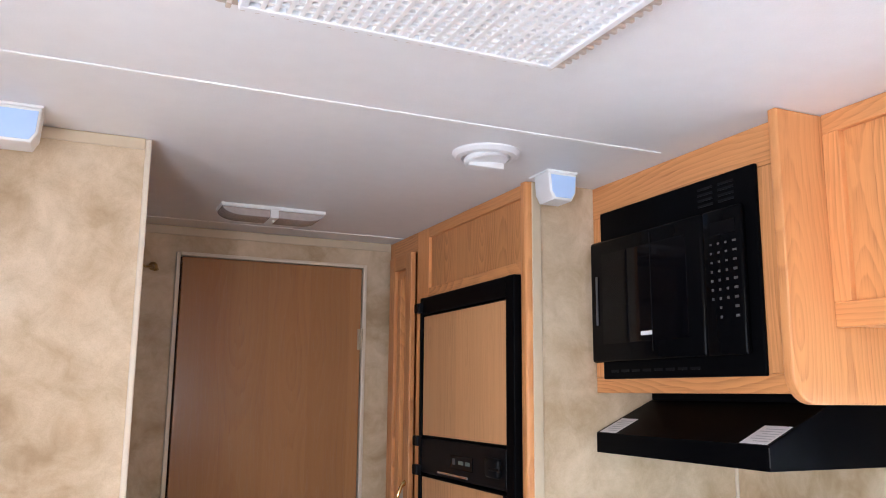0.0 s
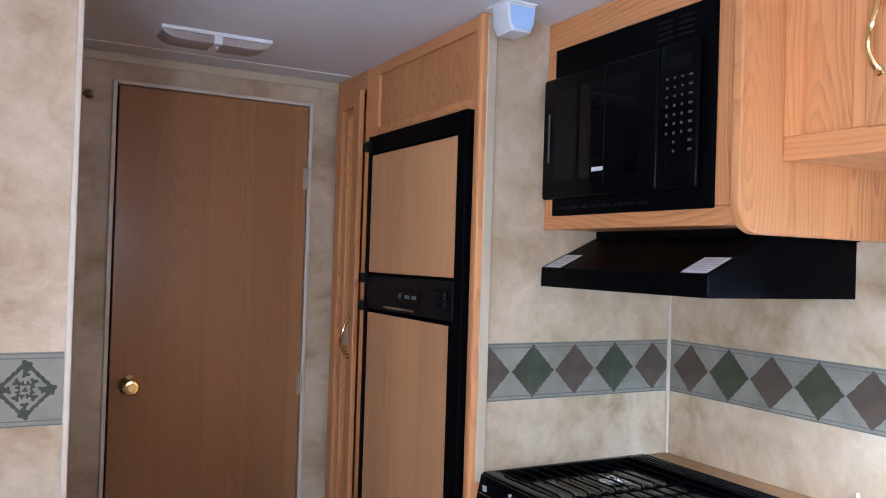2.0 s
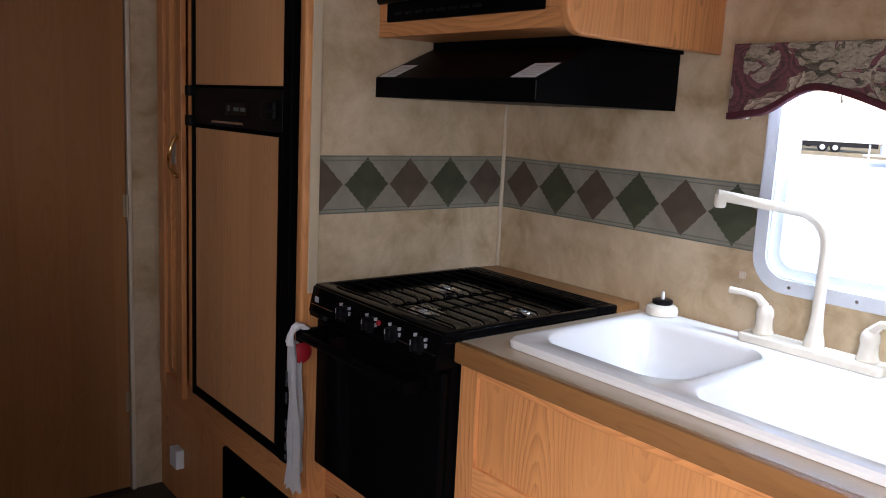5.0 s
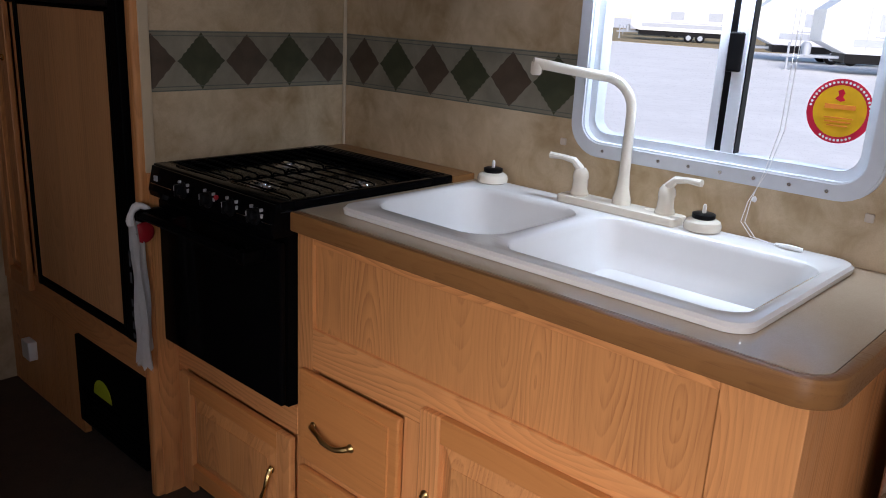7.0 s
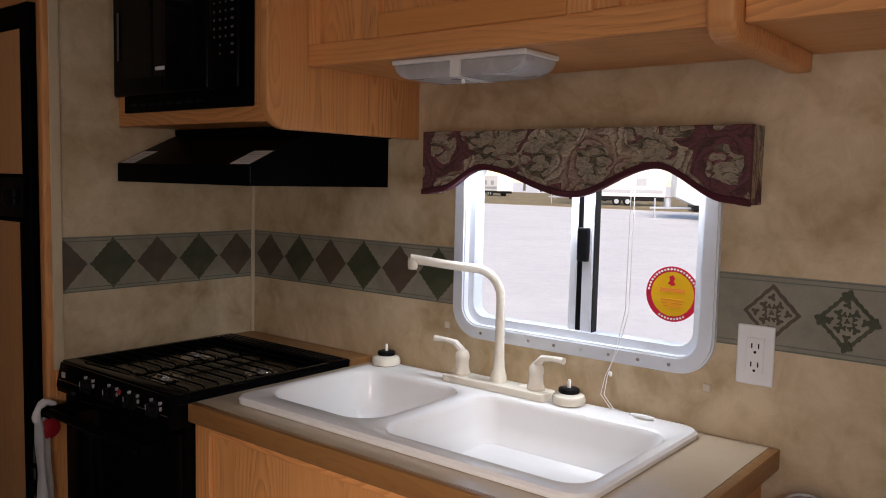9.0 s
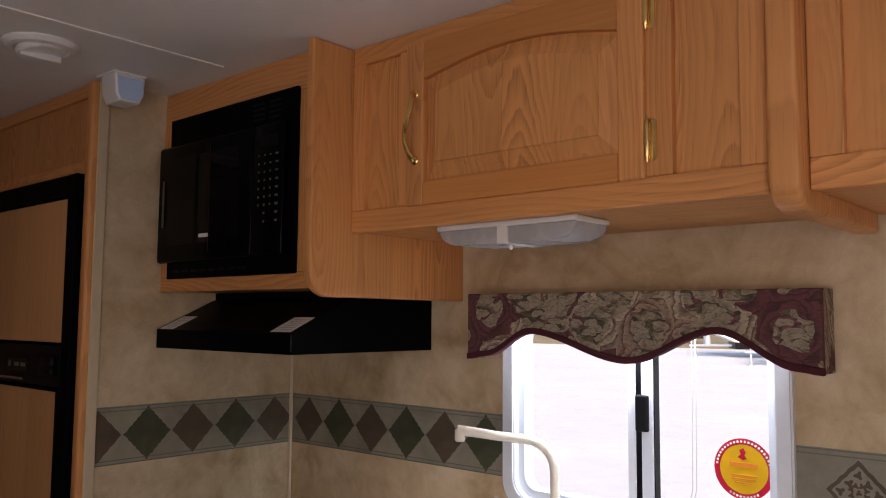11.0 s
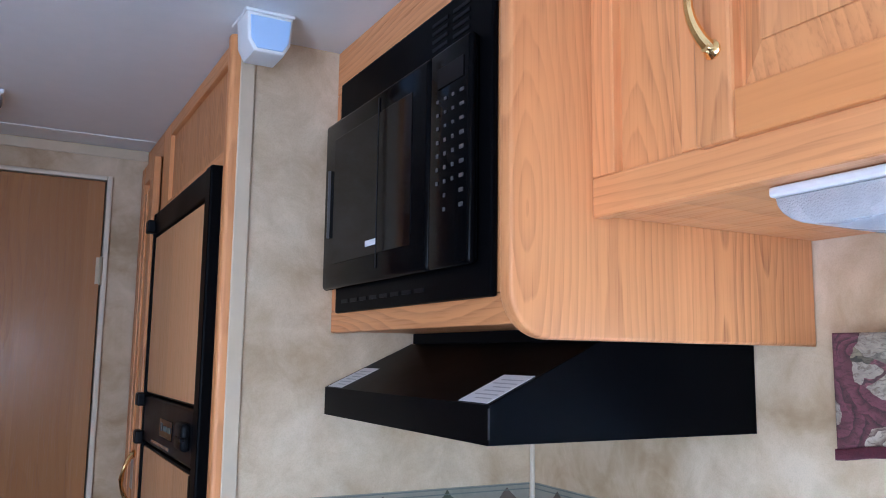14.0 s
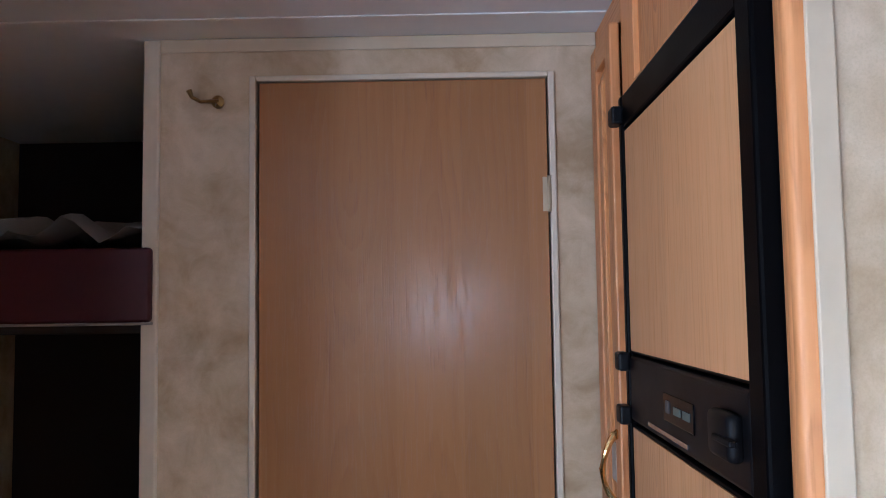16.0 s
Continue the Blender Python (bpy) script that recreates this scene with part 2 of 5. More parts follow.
def laminate():
    n = Nodes("speckled_laminate", 0.22)
    n.b.inputs["Specular IOR Level"].default_value = 0.85
    v = n.coords((1, 1, 1), False)
    k = n.math("ADD", n.math("MULTIPLY", n.noise(v, 700.0, 3.0), 0.85), n.math("MULTIPLY", n.noise(v, 40.0, 3.0), 0.15))
    n.color(n.ramp(k, (0.36, (0.43, 0.335, 0.24)), (0.5, (0.47, 0.37, 0.268)), (0.64, (0.51, 0.408, 0.30))))
    n.rough(n.math("ADD", n.math("MULTIPLY", n.noise(v, 90.0), 0.08), 0.13))
    return n.m


def tapestry(name, scale=9.0, cream=(0.52, 0.45, 0.35), ground=(0.36, 0.31, 0.235), deep=0.52):
    """Woven flowers on a plain ground: scalloped petals round scattered centres, dark leaves between them."""
    n = Nodes(name, 0.9)
    v = n.coords((1, 1, 1), False)
    xyz = n.t.nodes.new("ShaderNodeSeparateXYZ")
    n.link(v, xyz.inputs[0])
    flat = n.t.nodes.new("ShaderNodeCombineXYZ")
    n.link(n.math("MULTIPLY", n.math("ADD", xyz.outputs[0], xyz.outputs[1]), scale), flat.inputs[0])
    n.link(n.math("MULTIPLY", n.math("ADD", xyz.outputs[2], n.math("MULTIPLY", xyz.outputs[0], 0.8)), scale), flat.inputs[1])
    warp = n.node("ShaderNodeTexNoise", Scale=2.8, Detail=3.0)
    n.link(flat.outputs[0], warp.inputs["Vector"])
    vm = n.t.nodes.new("ShaderNodeVectorMath")
    vm.operation = "MULTIPLY_ADD"
    n.link(warp.outputs["Color"], vm.inputs[0])
    vm.inputs[1].default_value = (0.27, 0.27, 0.0)
    n.link(flat.outputs[0], vm.inputs[2])

    def cells(scale_, vector, randomness=0.9):
        c = n.node("ShaderNodeTexVoronoi", Scale=scale_, Randomness=randomness)
        c.voronoi_dimensions = "2D"
        n.link(vector, c.inputs["Vector"])
        k = n.t.nodes.new("ShaderNodeSeparateColor")
        n.link(c.outputs["Color"], k.inputs[0])
        return c, k

    def step(value, lo, hi):
        return n.ramp(value, (lo, (0, 0, 0)), (hi, (1, 1, 1)))

    bloom, kind = cells(1.0, vm.outputs[0], 0.8)
    off = n.t.nodes.new("ShaderNodeVectorMath")
    off.operation = "SUBTRACT"
    n.link(vm.outputs[0], off.inputs[0])
    n.link(bloom.outputs["Position"], off.inputs[1])
    loc = n.t.nodes.new("ShaderNodeSeparateXYZ")
    n.link(off.outputs[0], loc.inputs[0])
    ang = n.math("ADD", n.math("ARCTAN2", loc.outputs[1], loc.outputs[0]), n.math("MULTIPLY", kind.outputs[1], 6.0))
    r = bloom.outputs["Distance"]
    lobe = n.math("SINE", n.math("ADD", n.math("MULTIPLY", ang, 4.0), n.math("MULTIPLY", r, 13.0)))
    reach = n.math("SUBTRACT", r, n.math("MULTIPLY", lobe, 0.045))
    curl = n.math("ADD", n.math("MULTIPLY", r, 4.6), n.math("MULTIPLY", ang, 1 / math.pi))
    curl = n.math("ADD", curl, n.math("MULTIPLY", lobe, 0.26))
    layer = n.math("FRACT", n.math("ADD", curl, n.math("MULTIPLY", n.noise(vm.outputs[0], 3.6, 2.0), 0.8)))
    rose = n.ramp(kind.outputs[0], (0.0, cream), (0.36, tuple(c * f for c, f in zip(cream, (0.74, 0.60, 0.62)))), (deep, (0.14, 0.030, 0.052)), (0.84, tuple(c * 0.9 for c in cream)))
    rose.node.color_ramp.interpolation = "CONSTANT"
    shade = n.ramp(layer, (0.0, (0.24, 0.17, 0.17)), (0.20, (0.50, 0.43, 0.41)), (0.5, (0.86, 0.84, 0.82)), (0.93, (1.06, 1.05, 1.04)), (1.0, (0.5, 0.43, 0.42)))
    flower = n.mix(1.0, rose, shade, "MULTIPLY")

    tilt = n.t.nodes.new("ShaderNodeMapping")
    tilt.inputs["Rotation"].default_value = (0, 0, 0.7)
    tilt.inputs["Scale"].default_value = (1.0, 2.3, 1.0)
    n.link(vm.outputs[0], tilt.inputs["Vector"])
    leaf, leaf_kind = cells(2.5, tilt.outputs[0])
    blade = n.math("MULTIPLY", step(leaf.outputs["Distance"], 0.44, 0.40), step(leaf_kind.outputs[0], 0.30, 0.32))
    leaf_tone = n.ramp(leaf_kind.outputs[1], (0.0, (0.065, 0.062, 0.040)), (0.5, (0.14, 0.128, 0.082)), (0.78, (0.14, 0.045, 0.06)))
    leaf_tone.node.color_ramp.interpolation = "CONSTANT"
    vein = n.ramp(n.noise(tilt.outputs[0], 7.0, 2.0), (0.42, (0.5, 0.5, 0.5)), (0.58, (1.7, 1.62, 1.5)))
    back = n.ramp(n.noise(vm.outputs[0], 5.0, 3.0), (0.35, tuple(c * 0.72 for c in ground)), (0.6, ground))
    back = n.mix(blade, back, n.mix(1.0, leaf_tone, vein, "MULTIPLY"))

    size = n.math("ADD", n.math("MULTIPLY", kind.outputs[2], 0.14), 0.33)
    rim = n.math("SUBTRACT", reach, size)
    col = n.mix(step(rim, 0.03, 0.0), back, tuple(c * 0.30 for c in ground))
    col = n.mix(step(rim, 0.0, -0.025), col, flower)
    stroke = n.ramp(n.noise(tilt.outputs[0], 9.0, 3.0, 0.6, 0.8), (0.36, (0.52, 0.48, 0.46)), (0.50, (1.0, 1.0, 1.0)), (0.66, (1.12, 1.1, 1.08)))
    col = n.mix(1.0, col, stroke, "MULTIPLY")
    weave = n.noise(v, 900.0, 2.0)
    col = n.mix(n.math("MULTIPLY", weave, 0.36), col, (0.17, 0.14, 0.11))
    n.color(col)
    n.bump(weave, 0.6, 0.002)
    return n.m


def translucent(name, color):
    """Printed film that lets daylight through."""
    n = Nodes(name, 0.5, 0, color)
    v = n.coords((1, 1, 1), False)
    tone = n.ramp(n.noise(v, 40.0), (0.3, tuple(c * 0.92 for c in color)), (0.7, color))
    n.color(tone)
    t = n.t.nodes.new("ShaderNodeBsdfTranslucent")
    n.link(tone, t.inputs["Color"])
    m = n.t.nodes.new("ShaderNodeMixShader")
    m.inputs[0].default_value = 0.6
    n.link(n.b.outputs[0], m.inputs[1])
    n.link(t.outputs[0], m.inputs[2])
    n.link(m.outputs[0], n.t.nodes["Material Output"].inputs["Surface"])
    return n.m


sticker_red = translucent("red_sticker", (0.80, 0.03, 0.09))
sticker_yellow = translucent("yellow_sticker", (0.95, 0.62, 0.03))
counter_top = laminate()
floral = tapestry("floral_tapestry", 10.5)
floral_pink = tapestry("floral_tapestry_large", 7.0, (0.62, 0.55, 0.49), (0.42, 0.37, 0.32), 0.72)


def clear_glass():
    n = Nodes("window_glass", 0.0)
    n.b.inputs["Transmission Weight"].default_value = 1.0
    n.b.inputs["IOR"].default_value = 1.01
    n.b.inputs["Base Color"].default_value = (0.97, 0.985, 0.99, 1)
    return n.m


glass = clear_glass()

# ---- mesh helpers ----
ORIGIN = {}


def mesh_object(name, bm, material, smooth=False, origin=Vector((0, 0, 0))):
    bm.normal_update()
    me = bpy.data.meshes.new(name)
    if origin.length:
        bmesh.ops.translate(bm, verts=bm.verts[:], vec=-origin)
    bm.to_mesh(me)
    bm.free()
    me.materials.append(material)
    if smooth:
        me.polygons.foreach_set("use_smooth", [True] * len(me.polygons))
        me.set_sharp_from_angle(angle=radians(35))
    return new(name, me)


def thing(name, base, label, category, group="", kind=""):
    ob = tagged(new(name), label, category, group, kind)
    ob.empty_display_size = 0.05
    ob.location = base
    ORIGIN[ob] = Vector(base)
    return ob


def part(name, bm, material, parent, label="", smooth=False):
    """Link a bmesh, given in world places, as one mesh under a thing or a part."""
    o = ORIGIN[parent]
    c = Vector((0, 0, 0))
    for v in bm.verts:
        c += v.co
    c /= max(len(bm.verts), 1)
    ob = mesh_object(name, bm, material, smooth, c)
    ob.parent = parent
    ob.location = c - o
    ORIGIN[ob] = c
    return tagged(ob, label)


def single(name, bm, material, label="", category="", group="", kind="", smooth=False):
    ob = mesh_object(name, bm, material, smooth)
    ORIGIN[ob] = Vector((0, 0, 0))
    return tagged(ob, label, category, group, kind)


def box(x0, x1, y0, y1, z0, z1, bevel=0.0, seg=2, bm=None):
    """A box between two corners, with rounded edges, added to bm."""
    bm = bm or bmesh.new()
    m = Matrix.Translation(((x0 + x1) / 2, (y0 + y1) / 2, (z0 + z1) / 2)) @ Matrix.Diagonal((abs(x1 - x0), abs(y1 - y0), abs(z1 - z0), 1))
    made = bmesh.ops.create_cube(bm, size=1.0, matrix=m)
    if bevel:
        edges = list({e for v in made["verts"] for e in v.link_edges})
        bmesh.ops.bevel(bm, geom=edges, offset=bevel, segments=seg, affect="EDGES", profile=0.5)
    return bm


def extrude(points, axis, lo, hi, bevel=0.0, seg=2, bm=None):
    """A prism: a closed outline in the two other axes, pulled along the axis."""
    bm = bm or bmesh.new()
    def place(p, d):
        q = list(p)
        q.insert(axis, d)
        return q
    a = [bm.verts.new(place(p, lo)) for p in points]
    b = [bm.verts.new(place(p, hi)) for p in points]
    n = len(points)
    faces = [bm.faces.new(a), bm.faces.new(b[::-1])]
    faces += [bm.faces.new((a[i], b[i], b[(i + 1) % n], a[(i + 1) % n])) for i in range(n)]
    bmesh.ops.recalc_face_normals(bm, faces=faces)
    if bevel:
        edges = list({e for f in faces[:2] for e in f.edges})
        bmesh.ops.bevel(bm, geom=edges, offset=bevel, segments=seg, affect="EDGES", profile=0.5)
    return bm


def tube(points, radius, sides=10, bm=None, cap=True):
    """A round bar along points; radius is one number or one for each point."""
    bm = bm or bmesh.new()
    pts = [Vector(p) for p in points]
    radii = radius if isinstance(radius, (list, tuple)) else [radius] * len(pts)
    rings, ref = [], None
    for i, p in enumerate(pts):
        d = (pts[min(i + 1, len(pts) - 1)] - pts[max(i - 1, 0)]).normalized()
        if ref is None:
            ref = d.orthogonal().normalized()
        ref = (ref - d * ref.dot(d)).normalized()
        side = d.cross(ref)
        rings.append([bm.verts.new(p + radii[i] * (math.cos(a) * ref + math.sin(a) * side)) for a in [2 * math.pi * k / sides for k in range(sides)]])
    for a, b in zip(rings, rings[1:]):
        for k in range(sides):
            bm.faces.new((a[k], a[(k + 1) % sides], b[(k + 1) % sides], b[k]))
    if cap:
        bm.faces.new(rings[0][::-1])
        bm.faces.new(rings[-1])
    bmesh.ops.recalc_face_normals(bm, faces=bm.faces[:])
    return bm


def turned(profile, at, axis=(0, 0, 1), sides=24, bm=None):
    """A turned shape: (radius, height) steps about an axis from a place."""
    bm = bm or bmesh.new()
    rot = Vector((0, 0, 1)).rotation_difference(Vector(axis)).to_matrix()
    rings = []
    for r, h in profile:
        rings.append([bm.verts.new(Vector(at) + rot @ Vector((r * math.cos(a), r * math.sin(a), h))) for a in [2 * math.pi * k / sides for k in range(sides)]])
    for a, b in zip(rings, rings[1:]):
        for k in range(sides):
            bm.faces.new((a[k], a[(k + 1) % sides], b[(k + 1) % sides], b[k]))
    bm.faces.new(rings[0][::-1])
    bm.faces.new(rings[-1])
    bmesh.ops.recalc_face_normals(bm, faces=bm.faces[:])
    return bm


def round_rect(a0, a1, b0, b1, r, n=6):
    """The outline of a rectangle with round corners."""
    out = []
    for ca, cb, start in ((a1 - r, b1 - r, 0), (a0 + r, b1 - r, 90), (a0 + r, b0 + r, 180), (a1 - r, b0 + r, 270)):
        out += [(ca + r * math.cos(radians(start + 90 * k / n)), cb + r * math.sin(radians(start + 90 * k / n))) for k in range(n + 1)]
    return out


def ring_x(outer, inner, x0, x1, bm=None):
    """A frame between two outlines with equal point counts, from x0 to x1."""
    bm = bm or bmesh.new()
    loops = [[bm.verts.new((x, *p)) for p in line] for x, line in ((x0, outer), (x0, inner), (x1, inner), (x1, outer))]
    n = len(outer)
    for a, b in zip(loops, loops[1:] + loops[:1]):
        for k in range(n):
            bm.faces.new((a[k], a[(k + 1) % n], b[(k + 1) % n], b[k]))
    bmesh.ops.recalc_face_normals(bm, faces=bm.faces[:])
    return bm


def handle_pull(parent, a, b, out, material=brass, label="curved brass handle"):
    """A curved pull with flared ends between two feet."""
    a, b, out = Vector(a), Vector(b), Vector(out)
    pts, rad = [], []
    for k in range(15):
        u = k / 14
        bow = math.sin(math.pi * u) ** 0.7
        wave = 0.007 * math.sin(2 * math.pi * u)
        pts.append(a.lerp(b, u) + out * (0.004 + 0.024 * bow) + out.cross((b - a).normalized()) * wave)
        rad.append(0.0070 - 0.0028 * math.sin(math.pi * u) + 0.0022 * math.exp(-((u - 0.5) / 0.07) ** 2))
    bm = tube(pts, rad, 8)
    for p in (a, b):
        turned([(0.009, 0.0), (0.010, 0.003), (0.006, 0.007), (0.004, 0.012)], p, out, 10, bm)
    return part("handle", bm, material, parent, label, True)


def raised_panel(x, y0, y1, z0, z1, rise=0.006, slope=0.034, arch=0.0):
    """A panel that faces -x: a bevelled field with an optional arched top."""
    def line(inset, xx):
        pts = [(xx, y0 + inset, z0 + inset), (xx, y1 - inset, z0 + inset)]
        for k in range(9):
            u = k / 8
            yy = (y1 - inset) + (y0 - y1 + 2 * inset) * u
            pts.append((xx, yy, z1 - inset + arch * (math.sin(math.pi * u) - 0.0)))
        return pts
    bm = bmesh.new()
    loops = [[bm.verts.new(p) for p in line(i, xx)] for i, xx in ((0, x + 0.012), (0, x + 0.006), (0.004, x + 0.006), (slope, x - rise + 0.0025), (slope + 0.0005, x - rise))]
    n = len(loops[0])
    for a, b in zip(loops, loops[1:]):
        for k in range(n):
            bm.faces.new((a[k], a[(k + 1) % n], b[(k + 1) % n], b[k]))
    bm.faces.new(loops[-1])
    bmesh.ops.recalc_face_normals(bm, faces=bm.faces[:])
    return bm


def panel_door(parent, x, y0, y1, z0, z1, stile=0.045, arch=0.0, name="door", thick=0.019):
    """A framed cabinet door facing -x: stiles, rails and a raised field."""
    bm = box(x, x + thick, y0, y0 + stile, z0, z1, 0.004)
    leaf = part(name, bm, oak_z, parent)
    part("stile", box(x, x + thick, y1 - stile, y1, z0, z1, 0.004), oak_z, leaf)
    part("rail", box(x + 0.001, x + thick, y0 + stile, y1 - stile, z0, z0 + stile, 0.003), door_oak, leaf)
    a, b = y0 + stile, y1 - stile
    pts = [(a, z1), (b, z1)] + [(b + (a - b) * k / 12, z1 - stile - arch * (1 - math.sin(math.pi * k / 12))) for k in range(13)]
    part("rail", extrude(pts, 0, x + 0.001, x + thick, 0.002), door_oak, leaf)
    part("panel", raised_panel(x + 0.008, a, b, z0 + stile, z1 - stile - arch, 0.009, 0.034, arch), oak_panel, leaf)
    return leaf


# ---- the place: shell ----
XW, XL, YB, YD, YF, TOP = 2.105, -0.32, 2.07, 3.055, -3.0, 2.03

bm = box(XL - 0.1, XW + 0.1, YF - 0.1, 4.2, -0.06, 0.0)
single("floor", bm, carpet, "dark brown carpeted trailer floor", "floor", kind="structure")
bm = box(XL - 0.1, XW + 0.1, YF - 0.1, 4.2, TOP, TOP + 0.06)
single("ceiling", bm, ceiling_white, "white trailer ceiling board", "ceiling", kind="structure")

# outer wall with the kitchen window
WY0, WY1, WZ0, WZ1 = 0.645, 1.248, 1.034, 1.455
bm = box(XW, XW + 0.05, YF, WY0, 0, TOP)
box(XW, XW + 0.05, WY1, 4.15, 0, TOP, bm=bm)
box(XW, XW + 0.05, WY0, WY1, 0, WZ0, bm=bm)
box(XW, XW + 0.05, WY0, WY1, WZ1, TOP, bm=bm)
single("wall_east", bm, beige_paper, "mottled beige papered trailer side wall", "wall", kind="structure")

# opposite wall with the entry doorway behind the walker
bm = box(XL - 0.05, XL, YF, -0.80, 0, TOP)
box(XL - 0.05, XL, -0.80, -0.10, 1.9, TOP, bm=bm)
box(XL - 0.05, XL, -0.10, 0.45, 0, TOP, bm=bm)
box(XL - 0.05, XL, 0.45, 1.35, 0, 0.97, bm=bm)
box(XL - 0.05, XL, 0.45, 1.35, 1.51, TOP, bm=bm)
box(XL - 0.05, XL, 1.35, 4.15, 0, TOP, bm=bm)
single("wall_west", bm, beige_paper, "mottled beige papered side wall with entry doorway and added dinette window", "wall", kind="structure")
# unseen window; its drawn shade is added to keep the sun out
dinette = thing("window_2", (XL - 0.03, 0.9, 0.97), "unseen dinette window, its pleated shade added to block the sun", "window", kind="structure")
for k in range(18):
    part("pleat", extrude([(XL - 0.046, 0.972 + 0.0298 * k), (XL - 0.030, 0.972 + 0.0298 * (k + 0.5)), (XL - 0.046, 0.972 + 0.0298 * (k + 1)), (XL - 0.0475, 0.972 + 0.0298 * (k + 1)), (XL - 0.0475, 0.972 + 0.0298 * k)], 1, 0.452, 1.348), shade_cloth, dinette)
bm = box(XL - 0.05, 0.55, YF - 0.05, YF, 0, TOP)
box(1.55, XW + 0.05, YF - 0.05, YF, 0, TOP, bm=bm)
box(0.55, 1.55, YF - 0.05, YF, 0, 1.1, bm=bm)
box(0.55, 1.55, YF - 0.05, YF, 1.7, TOP, bm=bm)
single("wall_south", bm, beige_paper, "mottled beige papered front wall with window", "wall", kind="structure")

# wall behind the stove, beside the fridge cabinet
single("wall_stove", box(1.482, XW, YB, YB + 0.03, 0, TOP), beige_paper, "mottled beige papered wall behind the stove", "wall", kind="structure")
# wall with the brown door
DX0, DX1, DZ = 0.756, 1.369, 1.93
bm = box(0.524, DX0 - 0.012, YD, YD + 0.04, 0, TOP)
box(DX1 + 0.012, XW, YD, YD + 0.04, 0, TOP, bm=bm)
box(DX0 - 0.012, DX1 + 0.012, YD, YD + 0.04, DZ + 0.012, TOP, bm=bm)
single("wall_north", bm, beige_paper, "mottled beige papered end wall", "wall", kind="structure")
# short partition behind the dinette
PX, PY = 0.572, 2.12
single("wall_partition", box(XL, PX, PY, PY + 0.03, 0, TOP), beige_paper, "mottled beige papered partition beside the passage", "wall", kind="structure")
# bunk recess, its shade put into the near-black wall colour
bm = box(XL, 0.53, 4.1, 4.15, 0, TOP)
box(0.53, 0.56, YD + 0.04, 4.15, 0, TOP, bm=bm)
single("wall_bunk", bm, cavity_dark, "bunk recess walls with its shade put into their near-black brown", "wall", kind="structure")
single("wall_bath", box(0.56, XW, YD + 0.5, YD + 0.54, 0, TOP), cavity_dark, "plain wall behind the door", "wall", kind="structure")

# trims
def trim(bm, material, label):
    return single("trim", bm, material, label, "trim", kind="structure")

trim(box(PX, PX + 0.012, PY - 0.006, PY + 0.036, 0, TOP - 0.002, 0.003), trim_cream, "cream vinyl edge trim on the partition")
trim(box(0.514, 0.549, YD - 0.009, YD + 0.046, 0, TOP - 0.002, 0.004), trim_cream, "cream vinyl edge trim at the bunk opening")
trim(box(XW - 0.009, XW - 0.001, YB - 0.009, YB - 0.001, 0.9, TOP - 0.45, 0.002), trim_cream, "cream vinyl corner strip")
trim(box(1.482, 1.508, YB - 0.006, YB - 0.001, 0.888, TOP - 0.002, 0.002), trim_green, "cream vinyl strip beside the fridge cabinet")
trim(box(0.550, 1.474, YD - 0.006, YD - 0.001, TOP - 0.03, TOP - 0.002, 0.002), trim_green, "beige moulding along the ceiling")
trim(box(XL + 0.002, PX - 0.001, PY - 0.006, PY - 0.001, TOP - 0.026, TOP - 0.002, 0.002), trim_green, "beige moulding along the ceiling")
trim(box(XL, 1.612, 1.726, 1.738, TOP - 0.004, TOP - 0.0005, 0.0015), trim_white, "white ceiling seam batten")
trim(box(XL, 1.475, 2.925, 2.937, TOP - 0.004, TOP - 0.0005, 0.0015), trim_white, "white ceiling seam batten")
for x0, x1, z0, z1 in ((DX0 - 0.016, DX0 - 0.002, 0, DZ + 0.016), (DX1 + 0.002, DX1 + 0.016, 0, DZ + 0.016), (DX0 - 0.002, DX1 + 0.002, DZ + 0.004, DZ + 0.016)):
    trim(box(x0, x1, YD - 0.010, YD + 0.03, z0, z1, 0.003), trim_cream, "cream door frame moulding")


# wallpaper border
def motif(y, z, r, wavy):
    pts = []
    steps = 80
    for k in range(steps):
        a = 2 * math.pi * k / steps
        d = 1 / (abs(math.cos(a)) + abs(math.sin(a)))
        d *= 1 + (0.028 * math.cos(20 * a) if wavy else 0.018 * math.sin(12 * a))
        pts.append((y + 0.96 * r * d * math.cos(a), z + r * d * math.sin(a)))
    return pts


BZ0, BZ1 = 1.079, 1.222
BM = (BZ0 + BZ1) / 2


